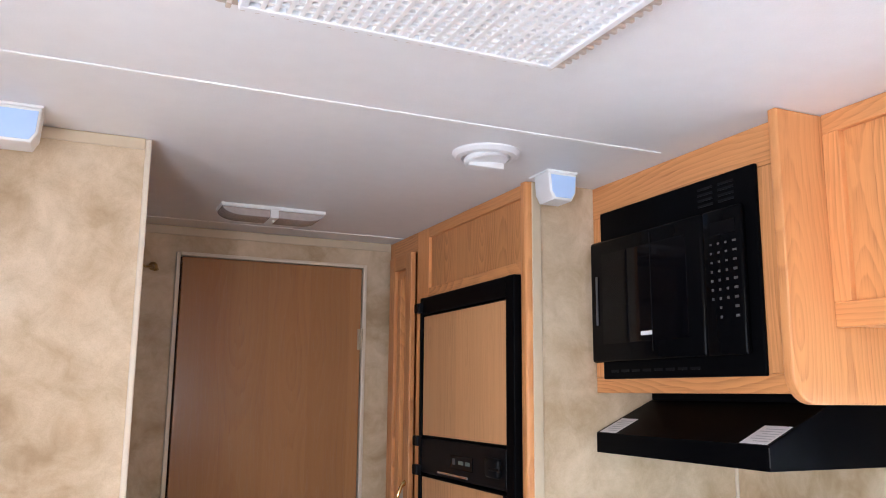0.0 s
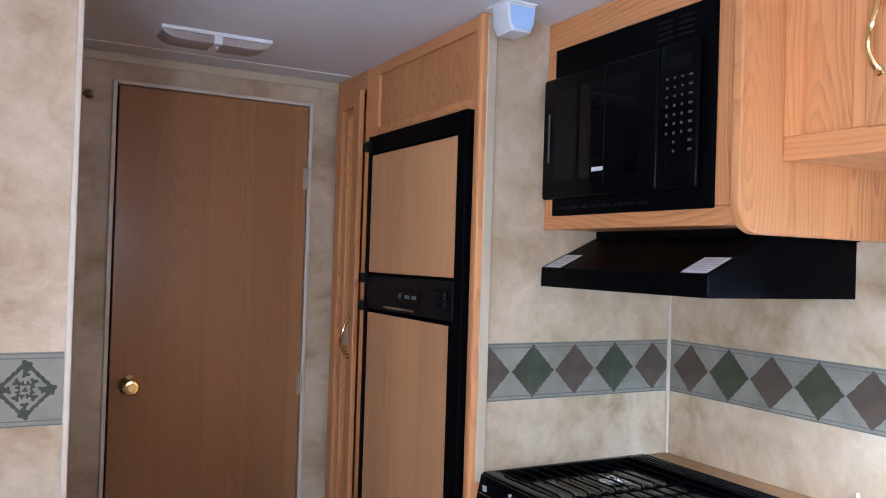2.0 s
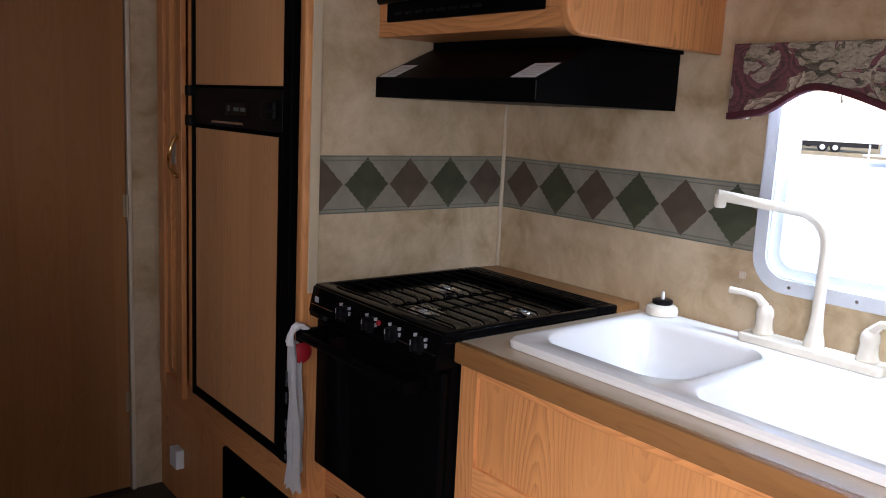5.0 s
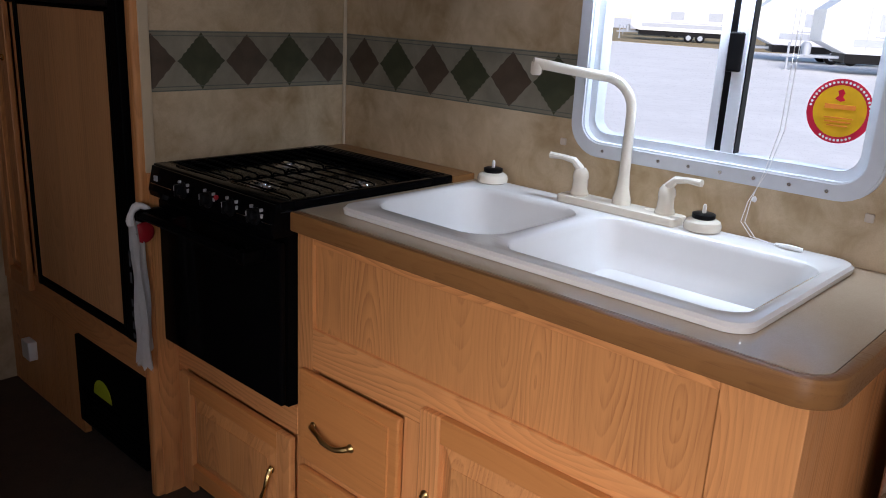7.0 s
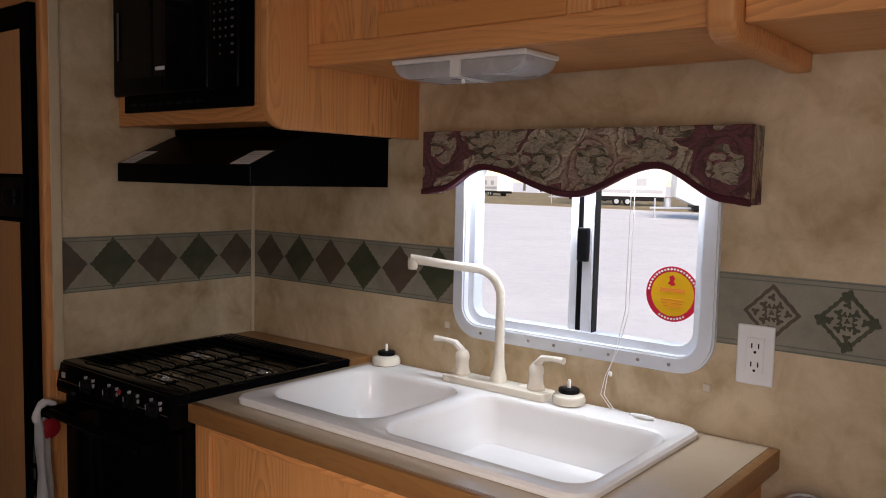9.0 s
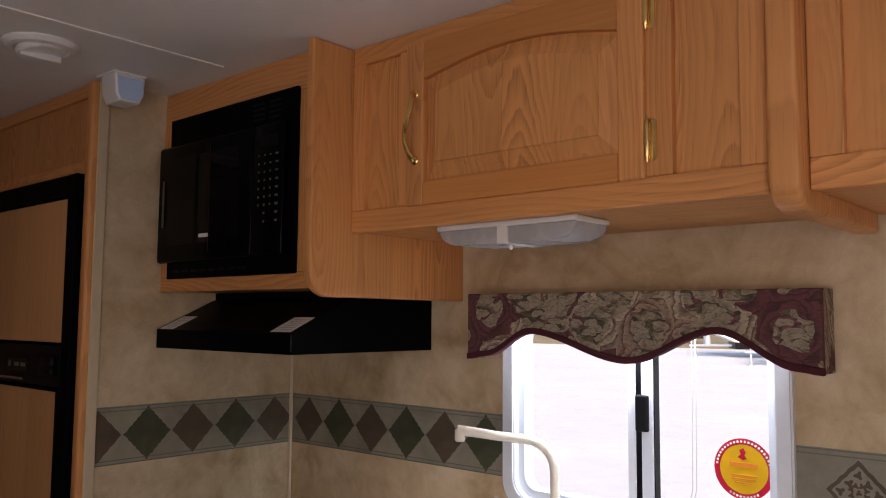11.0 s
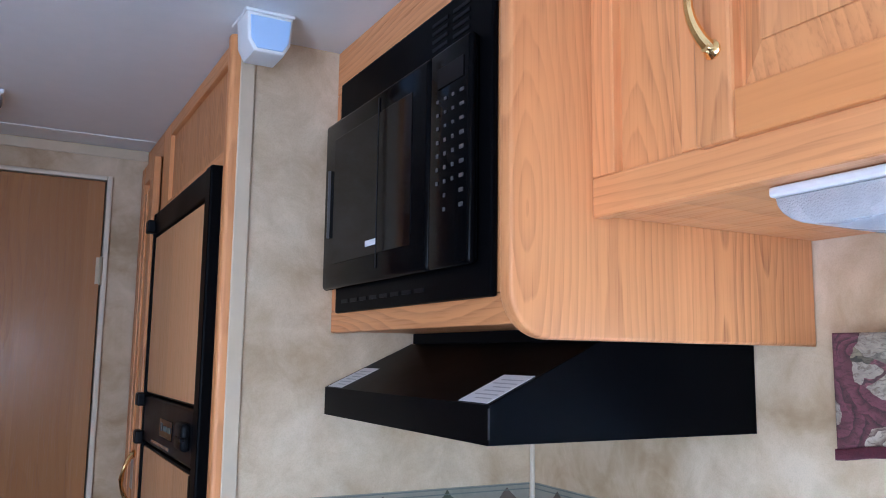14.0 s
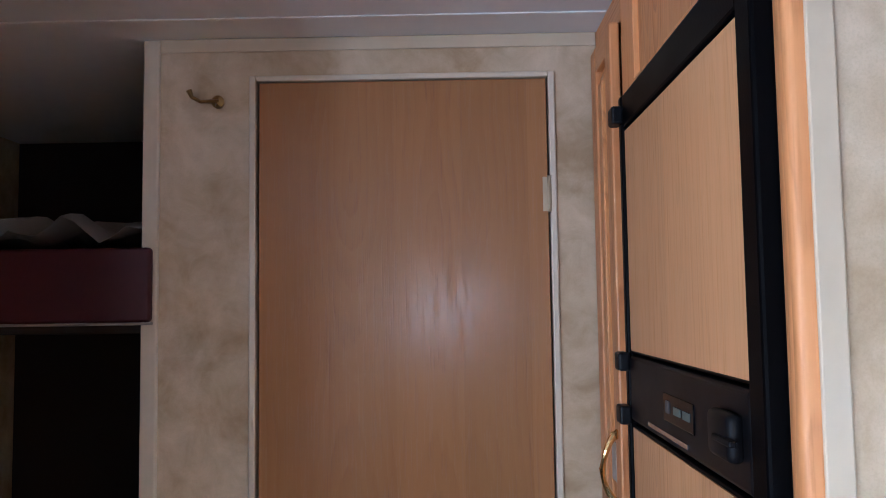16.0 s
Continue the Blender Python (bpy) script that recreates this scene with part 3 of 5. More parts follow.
def border(axis, wall, side, a0, a1, centres, label, ornate=False):
    """A printed paper band on a wall with its row of diamonds; axis is the wall's normal."""
    ob = thing("wallpaper_border", (wall, a0, BZ0) if axis == 0 else (a0, wall, BZ0), label, "wallpaper border", kind="structure")
    t = lambda k: sorted((wall + side * 0.0004 * (k + 1) * 2, wall + side * 0.0002))
    def sheet(points, k):
        lo, hi = t(k)
        return extrude(points, axis, lo, hi)
    part("band", sheet([(a0, BZ0), (a1, BZ0), (a1, BZ1), (a0, BZ1)], 0), band_grey, ob)
    for z in (BZ0 + 0.001, BZ0 + 0.010, BZ1 - 0.013, BZ1 - 0.004):
        part("line", sheet([(a0, z), (a1, z), (a1, z + 0.0022), (a0, z + 0.0022)], 1), band_line, ob)
    for c, green in centres:
        if ornate:
            base = motif(c, BM, 0.056, green)
            part("diamond", sheet(base, 1), diamond_brown if not green else diamond_green, ob)
            part("diamond_field", sheet(motif(c, BM, 0.046, False), 2), band_grey, ob)
            for k in range(17):
                a = 2 * math.pi * k / 8 + (0.39 if k >= 8 else 0.0)
                rr = 0.0 if k == 16 else (0.030 if k % 2 == 0 else 0.021) if k < 8 else 0.013
                cy, cz = c + rr * math.cos(a), BM + rr * math.sin(a)
                size = 0.0062 if k < 8 else 0.0042
                blob = [(cy + size * (1 + 0.4 * math.sin(3 * b + k)) * math.cos(b), cz + size * (1 + 0.4 * math.sin(3 * b + k)) * math.sin(b)) for b in [2 * math.pi * j / 15 for j in range(15)]]
                part("flower", sheet(blob, 3), diamond_green if green else diamond_brown, ob)
            if green:
                for k in range(4):
                    cy, cz = c + 0.044 * math.cos(k * math.pi / 2), BM + 0.046 * math.sin(k * math.pi / 2)
                    tip = [(cy + 0.0105 * (1 + 0.25 * math.sin(4 * b)) * math.cos(b), cz + 0.0105 * (1 + 0.25 * math.sin(4 * b)) * math.sin(b)) for b in [2 * math.pi * j / 16 for j in range(16)]]
                    part("flower", sheet(tip, 4), diamond_green, ob)
        else:
            pts = [(min(max(p, a0), a1), q) for p, q in motif(c, BM, 0.0665 if green else 0.0645, green)]
            part("diamond", sheet(pts, 1), diamond_green if green else diamond_brown, ob)
    return ob


border(0, XW, -1, 1.262, YB - 0.009, [(1.987 - 0.131 * k, k % 2 == 1) for k in range(6)], "grey-green wallpaper border with brown and green diamonds")
border(0, XW, -1, -1.4, 0.63, [(0.515 - 0.132 * k, k % 2 == 1) for k in range(12)], "grey-green wallpaper border with ornate flowered diamonds", True)
border(1, YB, -1, 1.5085, XW - 0.009, [(1.513, False), (1.645, True), (1.776, False), (1.909, True), (2.043, False)], "grey-green wallpaper border with brown and green diamonds behind the stove")
border(1, PY, -1, XL + 0.01, PX - 0.001, [(0.505 - 0.132 * k, k % 2 == 0) for k in range(6)], "grey-green wallpaper border with ornate flowered diamonds on the partition", True)

# ---- brown door ----
door = thing("door_1", (DX0, YD, 0), "closed flat brown wood-grain interior door", "door", kind="structure")
part("leaf", box(DX0 + 0.004, DX1 - 0.002, YD - 0.004, YD + 0.03, 0.012, DZ + 0.0015, 0.002), door_wood, door)
# black sheet behind the leaf paints in the shade of the door gap
part("gap", box(DX0 - 0.002, DX1 + 0.002, YD + 0.031, YD + 0.036, 0.0, DZ + 0.003), black_rubber, door, "black sheet painting the shade in the gap round the leaf")
knob = part("knob", turned([(0.030, 0.0), (0.031, 0.004), (0.024, 0.009), (0.012, 0.014), (0.011, 0.026), (0.020, 0.032), (0.0265, 0.042), (0.0265, 0.050), (0.020, 0.058), (0.012, 0.059), (0.011, 0.057)], (0.818, YD - 0.004, 1.005), (0, -1, 0), 28), brass, door, "polished brass round knob", True)
for z in (1.685, 0.985, 0.32):
    h = part("hinge", tube([(DX1 + 0.0005, YD - 0.008, z - 0.038), (DX1 + 0.0005, YD - 0.008, z + 0.038)], 0.0045, 10), pale_brass, door, "pale brass hinge", True)
    part("hinge_leaf", box(DX1 - 0.013, DX1 - 0.003, YD - 0.0062, YD - 0.0042, z - 0.036, z + 0.036), pale_brass, h)

hook = thing("coat_hook", (0.664, YD, 1.89), "brass double coat hook screwed to the wall", "hook")
part("plate", turned([(0.014, 0), (0.014, 0.004), (0.008, 0.008)], (0.672, YD, 1.893), (0, -1, 0), 14), aged_brass, hook, smooth=True)
part("prong", tube([(0.672, YD - 0.006, 1.893), (0.664, YD - 0.03, 1.888), (0.648, YD - 0.046, 1.884), (0.632, YD - 0.05, 1.892), (0.626, YD - 0.05, 1.906)], [0.005, 0.0045, 0.004, 0.004, 0.006], 8), aged_brass, hook, smooth=True)
part("prong", tube([(0.672, YD - 0.006, 1.888), (0.676, YD - 0.022, 1.878), (0.684, YD - 0.03, 1.882)], [0.005, 0.004, 0.0055], 8), aged_brass, hook, smooth=True)

# ---- upper bunk ----
bunk = thing("bunk_bed", (0.1, YD + 0.02, 1.40), "upper bunk with dark red mattress under crumpled sheet", "bunk bed")
# board in the near-black that stands for the recess's shade
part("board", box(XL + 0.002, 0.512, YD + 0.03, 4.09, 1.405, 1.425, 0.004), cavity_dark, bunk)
part("mattress", extrude(round_rect(XL + 0.004, 0.512, 1.428, 1.585, 0.012, 3), 1, YD - 0.02, 4.05, 0.006), bunk_cloth, bunk, smooth=True)
bm = bmesh.new()
nx, ny = 30, 24
grid = [[bm.verts.new((XL + 0.01 + (0.505 - XL) * i / nx, YD - 0.024 + 1.04 * j / ny,
                       1.604 + 0.062 * (0.5 + noise.noise(Vector((i * 0.35, j * 0.3, 2.0)))) + 0.006 * noise.noise(Vector((i * 1.3, j * 1.1, 5.0))) - (0.012 if j == 0 else 0)))
         for j in range(ny + 1)] for i in range(nx + 1)]
for i in range(nx):
    for j in range(ny):
        bm.faces.new((grid[i][j], grid[i + 1][j], grid[i + 1][j + 1], grid[i][j + 1]))
part("sheet", bm, grey_sheet, bunk, "crumpled grey plastic sheet", True)

part("mattress_lip", box(XL + 0.004, 0.546, YD - 0.045, YD - 0.0205, 1.430, 1.583, 0.008, 3), bunk_cloth, bunk, smooth=True)
part("piping", box(XL + 0.004, 0.546, YD - 0.047, YD - 0.0206, 1.424, 1.4295, 0.002), grey_sheet, bunk, "pale seam along the lower edge")

# ---- fridge and its tall cabinet ----
FX = 1.475
cab = thing("fridge_cabinet", (1.6, 2.5, 0), "tall oak cabinet round the fridge with a narrow pantry door", "cabinet")
part("side", box(FX + 0.004, XW - 0.002, YB + 0.031, YB + 0.046, 0, TOP - 0.001), oak_z, cab)
part("stile", extrude(round_rect(FX - 0.010, FX + 0.03, YB - 0.002, 2.0995, 0.009, 3), 2, 0.0, TOP - 0.002), oak_z, cab, smooth=True)
part("stile", box(FX, FX + 0.02, 2.704, 2.80, 0.0, TOP - 0.002, 0.002), oak_z, cab)
part("stile", box(FX, FX + 0.02, 3.012, YD - 0.001, 0.0, TOP - 0.002, 0.002), oak_z, cab)
part("rail", box(FX, FX + 0.02, 2.0995, 2.704, 1.995, TOP - 0.002, 0.002), oak_y, cab)
part("rail", box(FX, FX + 0.02, 2.0995, 2.704, 1.797, 1.832, 0.002), oak_y, cab)
part("panel", box(FX + 0.010, FX + 0.018, 2.11, 2.706, 1.83, 1.997), oak_panel, cab)
part("rail", box(FX, FX + 0.02, 2.80, 3.012, 1.965, TOP - 0.002, 0.002), oak_y, cab)
part("rail", box(FX - 0.002, FX + 0.02, 2.112, 3.012, 0.335, 0.44, 0.002), oak_y, cab)
part("panel", box(FX - 0.001, FX + 0.02, 2.52, 3.012, 0.0, 0.334, 0.002), oak_panel, cab)
part("back", box(FX + 0.022, FX + 0.03, 2.80, 3.03, 0.0, 2.0), oak_panel, cab)
pantry = panel_door(cab, FX - 0.02, 2.808, 3.008, 0.385, 1.965, 0.05)
handle_pull(pantry, (FX - 0.02, 2.832, 1.222), (FX - 0.02, 2.832, 1.102), (-1, 0, 0))

sticker = thing("handle_tag", (FX - 0.021, 2.9, 1.16), "small brown paper tag on the pantry door", "tag")
part("sheet", box(FX - 0.0212, FX - 0.0203, 2.845, 2.885, 1.135, 1.205), beige_plastic, sticker)

fr = thing("refrigerator", (1.6, 2.4, 0.445), "black-framed fridge with oak panels on both doors", "refrigerator")
R = 1.455
part("body", box(R + 0.03, 2.08, 2.135, 2.69, 0.45, 1.785), black_satin, fr)
for a in ((2.101, 2.143, 0.443, 1.797), (2.687, 2.706, 0.443, 1.797)):
    part("frame", box(R - 0.008, R + 0.03, a[0], a[1], a[2], a[3], 0.004), black_satin, fr)
part("frame", box(R - 0.006, R + 0.03, 2.143, 2.687, 1.742, 1.797, 0.004), black_satin, fr)
part("frame", box(R - 0.006, R + 0.03, 2.143, 2.687, 0.443, 0.468, 0.004), black_satin, fr)
up = part("freezer_door", box(R - 0.002, R + 0.028, 2.145, 2.685, 1.374, 1.740, 0.004), black_satin, fr)
part("panel", box(R - 0.004, R - 0.001, 2.150, 2.679, 1.379, 1.736), fridge_oak, up)
low = part("fridge_door", box(R - 0.002, R + 0.028, 2.145, 2.685, 0.470, 1.262, 0.004), black_satin, fr)
part("panel", box(R - 0.004, R - 0.001, 2.164, 2.679, 0.475, 1.257), fridge_oak, low)
part("door_edge", box(R - 0.007, R - 0.001, 2.145, 2.163, 0.472, 1.258, 0.002), black_satin, low)
ctl = part("control_panel", box(R - 0.006, R + 0.028, 2.145, 2.685, 1.268, 1.371, 0.006, 3), black_rubber, fr)
part("display", box(R - 0.0075, R - 0.005, 2.33, 2.47, 1.298, 1.335, 0.002), black_glass, ctl)
part("button", box(R - 0.009, R - 0.007, 2.437, 2.453, 1.310, 1.326), key_ink, ctl, "pale printed mark")
part("button", box(R - 0.009, R - 0.007, 2.385, 2.415, 1.312, 1.322), band_line, ctl)
part("button", box(R - 0.009, R - 0.007, 2.345, 2.372, 1.312, 1.322), band_line, ctl)
part("latch", box(R - 0.022, R - 0.004, 2.165, 2.235, 1.296, 1.345, 0.008, 3), black_rubber, ctl, smooth=True)
part("latch_pin", box(R - 0.026, R - 0.018, 2.150, 2.205, 1.315, 1.322, 0.002), black_rubber, ctl)
part("groove", box(R - 0.0075, R - 0.005, 2.36, 2.56, 1.277, 1.283), chrome, ctl)
for z in (1.765, 1.362, 1.277):
    part("hinge", box(R - 0.024, R - 0.005, 2.680, 2.716, z - 0.016, z + 0.014, 0.004), black_rubber, fr)

vent = thing("fridge_vent", (FX, 2.32, 0.05), "black lower vent panel with a lime sticker", "vent panel")
part("panel", box(FX - 0.012, FX + 0.01, 2.114, 2.517, 0.055, 0.334, 0.004), black_satin, vent)
for k in range(6):
    part("slat", box(FX - 0.016, FX - 0.011, 2.14, 2.49, 0.07 + 0.018 * k, 0.078 + 0.018 * k, 0.001), black_satin, vent)
bm = extrude([(2.352 + 0.055 * math.cos(radians(a)), 0.185 + 0.055 * math.sin(radians(a))) for a in range(0, 181, 15)], 0, FX - 0.0135, FX - 0.0121)
part("sticker", bm, lime_paper, vent, "half-round lime sticker")
box_ob = thing("outlet_box", (FX - 0.02, 2.868, 0.13), "small white plastic box on the wood panel", "outlet box")
part("case", box(FX - 0.03, FX - 0.0011, 2.838, 2.898, 0.135, 0.2, 0.004), white_plastic, box_ob)

# ---- base cabinet, counter and sink ----
CX, CZ = 1.545, 0.892
base = thing("sink_cabinet", (1.8, 1.0, 0), "oak base cabinet with a false front, drawers and door", "cabinet")
part("stile", box(CX, CX + 0.02, 1.505, 1.556, 0.0, 0.852, 0.002), oak_z, base)
part("stile", box(CX, CX + 0.02, 0.515, 0.632, 0.0, 0.852, 0.002), oak_z, base)
part("rail", box(CX, CX + 0.02, 0.632, 1.505, 0.830, 0.852, 0.002), oak_y, base)
part("rail", box(CX, CX + 0.02, 0.632, 1.505, 0.555, 0.645, 0.002), oak_y, base)
part("false_front", box(CX + 0.009, CX + 0.018, 0.628, 1.508, 0.643, 0.832), oak_panel, base)
part("stile", box(CX, CX + 0.02, 1.165, 1.225, 0.06, 0.555, 0.002), oak_z, base)
part("rail", box(CX, CX + 0.02, 1.225, 1.505, 0.312, 0.343, 0.002), oak_y, base)
part("toe_kick", box(CX + 0.05, CX + 0.06, 0.55, 1.5, 0.0, 0.08), black_rubber, base)
part("end_panel", box(CX + 0.0203, XW - 0.001, 0.516, 0.53, 0.0, 0.852), oak_side, base)
part("inner_back", box(CX + 0.022, CX + 0.03, 0.532, 1.55, 0.08, 0.55), oak_panel, base)
for z0, z1 in ((0.338, 0.552), (0.105, 0.317)):
    d = part("drawer", box(CX - 0.018, CX - 0.0005, 1.222, 1.532, z0, z1, 0.006, 3), door_oak, base)
    part("drawer_field", raised_panel(CX - 0.0185, 1.236, 1.518, z0 + 0.014, z1 - 0.014, 0.003, 0.012), door_oak, d)
    zc = (z0 + z1) / 2 - 0.008
    handle_pull(d, (CX - 0.021, 1.472, zc + 0.002), (CX - 0.021, 1.352, zc), (-1, 0, 0), aged_brass, "dark curved brass handle")
leaf = panel_door(base, CX - 0.019, 0.655, 1.168, 0.105, 0.600, 0.052)
handle_pull(leaf, (CX - 0.019, 1.143, 0.43), (CX - 0.019, 1.143, 0.32), (-1, 0, 0), aged_brass, "dark curved brass handle")

oven_cab = thing("stove_base_cabinet", (1.8, 1.8, 0), "low oak cabinet with a raised-panel door under the stove", "cabinet")
part("rail", box(CX, CX + 0.02, 1.557, YB - 0.001, 0.372, 0.445, 0.002), oak_y, oven_cab)
part("stile", box(CX, CX + 0.02, 2.02, YB - 0.001, 0.0, 0.372, 0.002), oak_z, oven_cab)
part("filler", box(1.487, CX - 0.0005, YB - 0.0065, YB - 0.0005, 0.0, 0.885), oak_side, oven_cab)
part("body", box(CX + 0.021, XW - 0.003, 1.5575, YB - 0.002, 0.08, 0.44), oak_panel, oven_cab)
leaf = panel_door(oven_cab, CX - 0.019, 1.562, 2.035, 0.06, 0.368, 0.05)
handle_pull(leaf, (CX - 0.019, 1.628, 0.262), (CX - 0.019, 1.628, 0.145), (-1, 0, 0))

top = thing("countertop", (1.8, 1.0, 0.852), "speckled beige laminate countertop with an oak edge", "countertop")
Y0, Y1, X0 = 0.485, 1.556, 1.527
edge_in = 0.02
outline = [(X0 + edge_in, Y1)] + [(X0 + 0.06 - (0.06 - edge_in) * math.cos(radians(a)), Y0 + 0.06 - (0.06 - edge_in) * math.sin(radians(a))) for a in range(0, 91, 10)] + [(1.66, Y0 + edge_in), (1.66, Y1)]
bm = extrude(outline, 2, 0.853, CZ)
box(2.03, XW - 0.001, Y0 + edge_in, Y1, 0.853, CZ, bm=bm)
box(1.66, 2.03, 1.47, Y1, 0.853, CZ, bm=bm)
box(1.66, 2.03, Y0 + edge_in, 0.67, 0.853, CZ, bm=bm)
part("slab", bm, counter_top, top)
arc = lambda r: [(X0 + 0.06 - r * math.cos(radians(a)), Y0 + 0.06 - r * math.sin(radians(a))) for a in range(0, 91, 10)]
line = [(X0, Y1)] + arc(0.06) + [(XW - 0.001, Y0), (XW - 0.001, Y0 + edge_in)] + arc(0.04)[::-1] + [(X0 + edge_in, Y1)]
part("edge", extrude(line, 2, 0.850, CZ + 0.0006, 0.004), edge_wood, top, "oak edge with rounded corner", True)
ledge = thing("wooden_ledge", (2.07, 1.8, 0.87), "narrow oak ledge behind the stove", "ledge")
part("board", box(2.022, XW - 0.001, 1.557, YB - 0.001, 0.862, 0.908, 0.003), edge_wood, ledge)

sink = thing("kitchen_sink", (1.85, 1.06, 0.72), "white double-bowl drop-in kitchen sink", "sink")
SZ = CZ + 0.016
S0, S1, SA, SB = 1.598, 2.085, 0.628, 1.498
bm = bmesh.new()


def loop(points, z):
    return [bm.verts.new((x, y, z)) for x, y in points]


def bridge(a, b):
    n = len(a)
    return [bm.faces.new((a[k], a[(k + 1) % n], b[(k + 1) % n], b[k])) for k in range(n)]


rim = [loop(round_rect(S0, S1, SA, SB, 0.04, 8), CZ + 0.0008), loop(round_rect(S0 - 0.001, S1 + 0.001, SA - 0.001, SB + 0.001, 0.04, 8), SZ - 0.006), loop(round_rect(S0 + 0.004, S1 - 0.004, SA + 0.004, SB - 0.004, 0.038, 8), SZ - 0.0008), loop(round_rect(S0 + 0.012, S1 - 0.012, SA + 0.012, SB - 0.012, 0.034, 8), SZ)]
for a, b in zip(rim, rim[1:]):
    bridge(a, b)
hole_edges = []
for x0, x1, y0, y1, r, deep in ((1.652, 2.006, 1.140, 1.478, 0.075, 0.125), (1.634, 2.008, 0.650, 1.112, 0.055, 0.105)):
    steps = [(0.0, SZ), (0.006, SZ - 0.004), (0.010, SZ - 0.014), (0.018, SZ - deep * 0.55), (0.032, SZ - deep + 0.022), (0.045, SZ - deep + 0.006), (0.068, SZ - deep)]
    rings = [loop(round_rect(x0 + i, x1 - i, y0 + i, y1 - i, max(r - i * 0.6, 0.02), 8), z) for i, z in steps]
    for a, b in zip(rings, rings[1:]):
        bridge(a, b)
    bm.faces.new(rings[-1])
    hole_edges += [bm.edges.get((rings[0][k], rings[0][(k + 1) % len(rings[0])])) for k in range(len(rings[0]))]
outer = [bm.edges.get((rim[-1][k], rim[-1][(k + 1) % len(rim[-1])])) for k in range(len(rim[-1]))]
bmesh.ops.triangle_fill(bm, use_beauty=True, use_dissolve=False, edges=outer + hole_edges)
bmesh.ops.recalc_face_normals(bm, faces=bm.faces[:])
for f in bm.faces:
    if abs(f.normal.z) > 0.99 and f.calc_center_median().z > SZ - 0.001 and f.normal.z < 0:
        f.normal_flip()
part("basin", bm, sink_white, sink, smooth=True)
for x, y, d in ((1.825, 1.312, 0.125), (1.80, 0.885, 0.105)):
    part("drain", turned([(0.040, 0), (0.041, 0.002), (0.034, 0.003), (0.028, 0.0012)], (x, y, SZ - d + 0.0005), (0, 0, 1), 24), chrome, sink, "steel drain ring", True)

fau = thing("kitchen_faucet", (2.045, 1.1, SZ), "almond plastic high-arc faucet with two lever taps", "faucet")
part("deck_plate", extrude(round_rect(2.014, 2.074, 0.958, 1.246, 0.012, 4), 2, SZ, SZ + 0.018, 0.004), almond, fau, smooth=True)
post, tip = Vector((2.048, 1.100, 0)), Vector((1.892, 1.246, 0))
way = (tip - post).normalized()
pts, rad = [], []
for z, r in ((SZ + 0.018, 0.020), (SZ + 0.03, 0.019), (SZ + 0.05, 0.014), (SZ + 0.08, 0.0115), (1.08, 0.0105), (1.12, 0.0105)):
    pts.append(post + Vector((0, 0, z)))
    rad.append(r)
for a in range(15, 91, 15):
    pts.append(post + way * 0.07 * (1 - math.cos(radians(a))) + Vector((0, 0, 1.12 + 0.07 * math.sin(radians(a)))))
    rad.append(0.0105)
pts += [post + way * 0.12 + Vector((0, 0, 1.196)), post + way * 0.17 + Vector((0, 0, 1.204)), post + way * 0.212 + Vector((0, 0, 1.210))]
rad += [0.010, 0.0105, 0.011]
part("spout", tube(pts, rad, 14), almond, fau, smooth=True)
end = post + way * 0.205
part("aerator", turned([(0.0105, 0.0), (0.0115, 0.006), (0.0115, 0.022), (0.009, 0.026)], (end.x, end.y, 1.212), (0, 0, -1), 14), almond, fau, smooth=True)
for y, s in ((1.205, 1), (0.997, -1)):
    tap = part("tap", turned([(0.020, 0), (0.021, 0.004), (0.017, 0.014), (0.016, 0.034), (0.018, 0.040), (0.016, 0.052), (0.010, 0.060)], (2.046, y, SZ + 0.018), (0, 0, 1), 18), almond, fau, smooth=True)
    z = SZ + 0.07
    part("lever", tube([(2.046, y, z - 0.012), (2.044, y + s * 0.004, z + 0.008), (2.042, y + s * 0.018, z + 0.022), (2.038, y + s * 0.045, z + 0.026), (2.034, y + s * 0.076, z + 0.026)], [0.010, 0.010, 0.008, 0.006, 0.0075], 10), almond, tap, smooth=True)

for y in (1.455, 0.915):
    cup = thing("sink_stopper", (2.05, y, SZ), "white sink basket stopper with a black collar, lying upside down", "sink stopper", "sink stoppers")
    part("cup", turned([(0.030, 0), (0.036, 0.003), (0.037, 0.012), (0.034, 0.020), (0.026, 0.025), (0.018, 0.026)], (2.05, y, SZ), (0, 0, 1), 22), almond, cup, smooth=True)
    part("collar", turned([(0.021, 0), (0.023, 0.002), (0.023, 0.009), (0.019, 0.011)], (2.05, y, SZ + 0.0255), (0, 0, 1), 18), black_rubber, cup, smooth=True)
    part("stem", turned([(0.004, 0), (0.004, 0.013), (0.0025, 0.018)], (2.05, y, SZ + 0.036), (0, 0, 1), 10), white_plastic, cup, smooth=True)

# ---- stove ----
st = thing("gas_stove", (1.76, 1.81, 0.45), "black three-burner gas range with wire grates", "stove")
SX = 1.512
part("body", box(SX + 0.012, 2.02, 1.561, 2.062, 0.448, 0.89), black_satin, st)
part("oven_door", box(SX - 0.006, SX + 0.011, 1.563, 2.060, 0.452, 0.826, 0.006, 3), black_gloss, st)
bm = extrude([(SX - 0.024, 0.836), (SX - 0.028, 0.850), (SX - 0.016, 0.908), (SX + 0.03, 0.912), (SX + 0.03, 0.836)], 1, 1.560, 2.063, 0.003)
panel = part("control_panel", bm, black_gloss, st)
cook = part("cooktop", box(SX - 0.010, 2.02, 1.556, 2.066, 0.8905, 0.8935, 0.001), enamel_top, st)
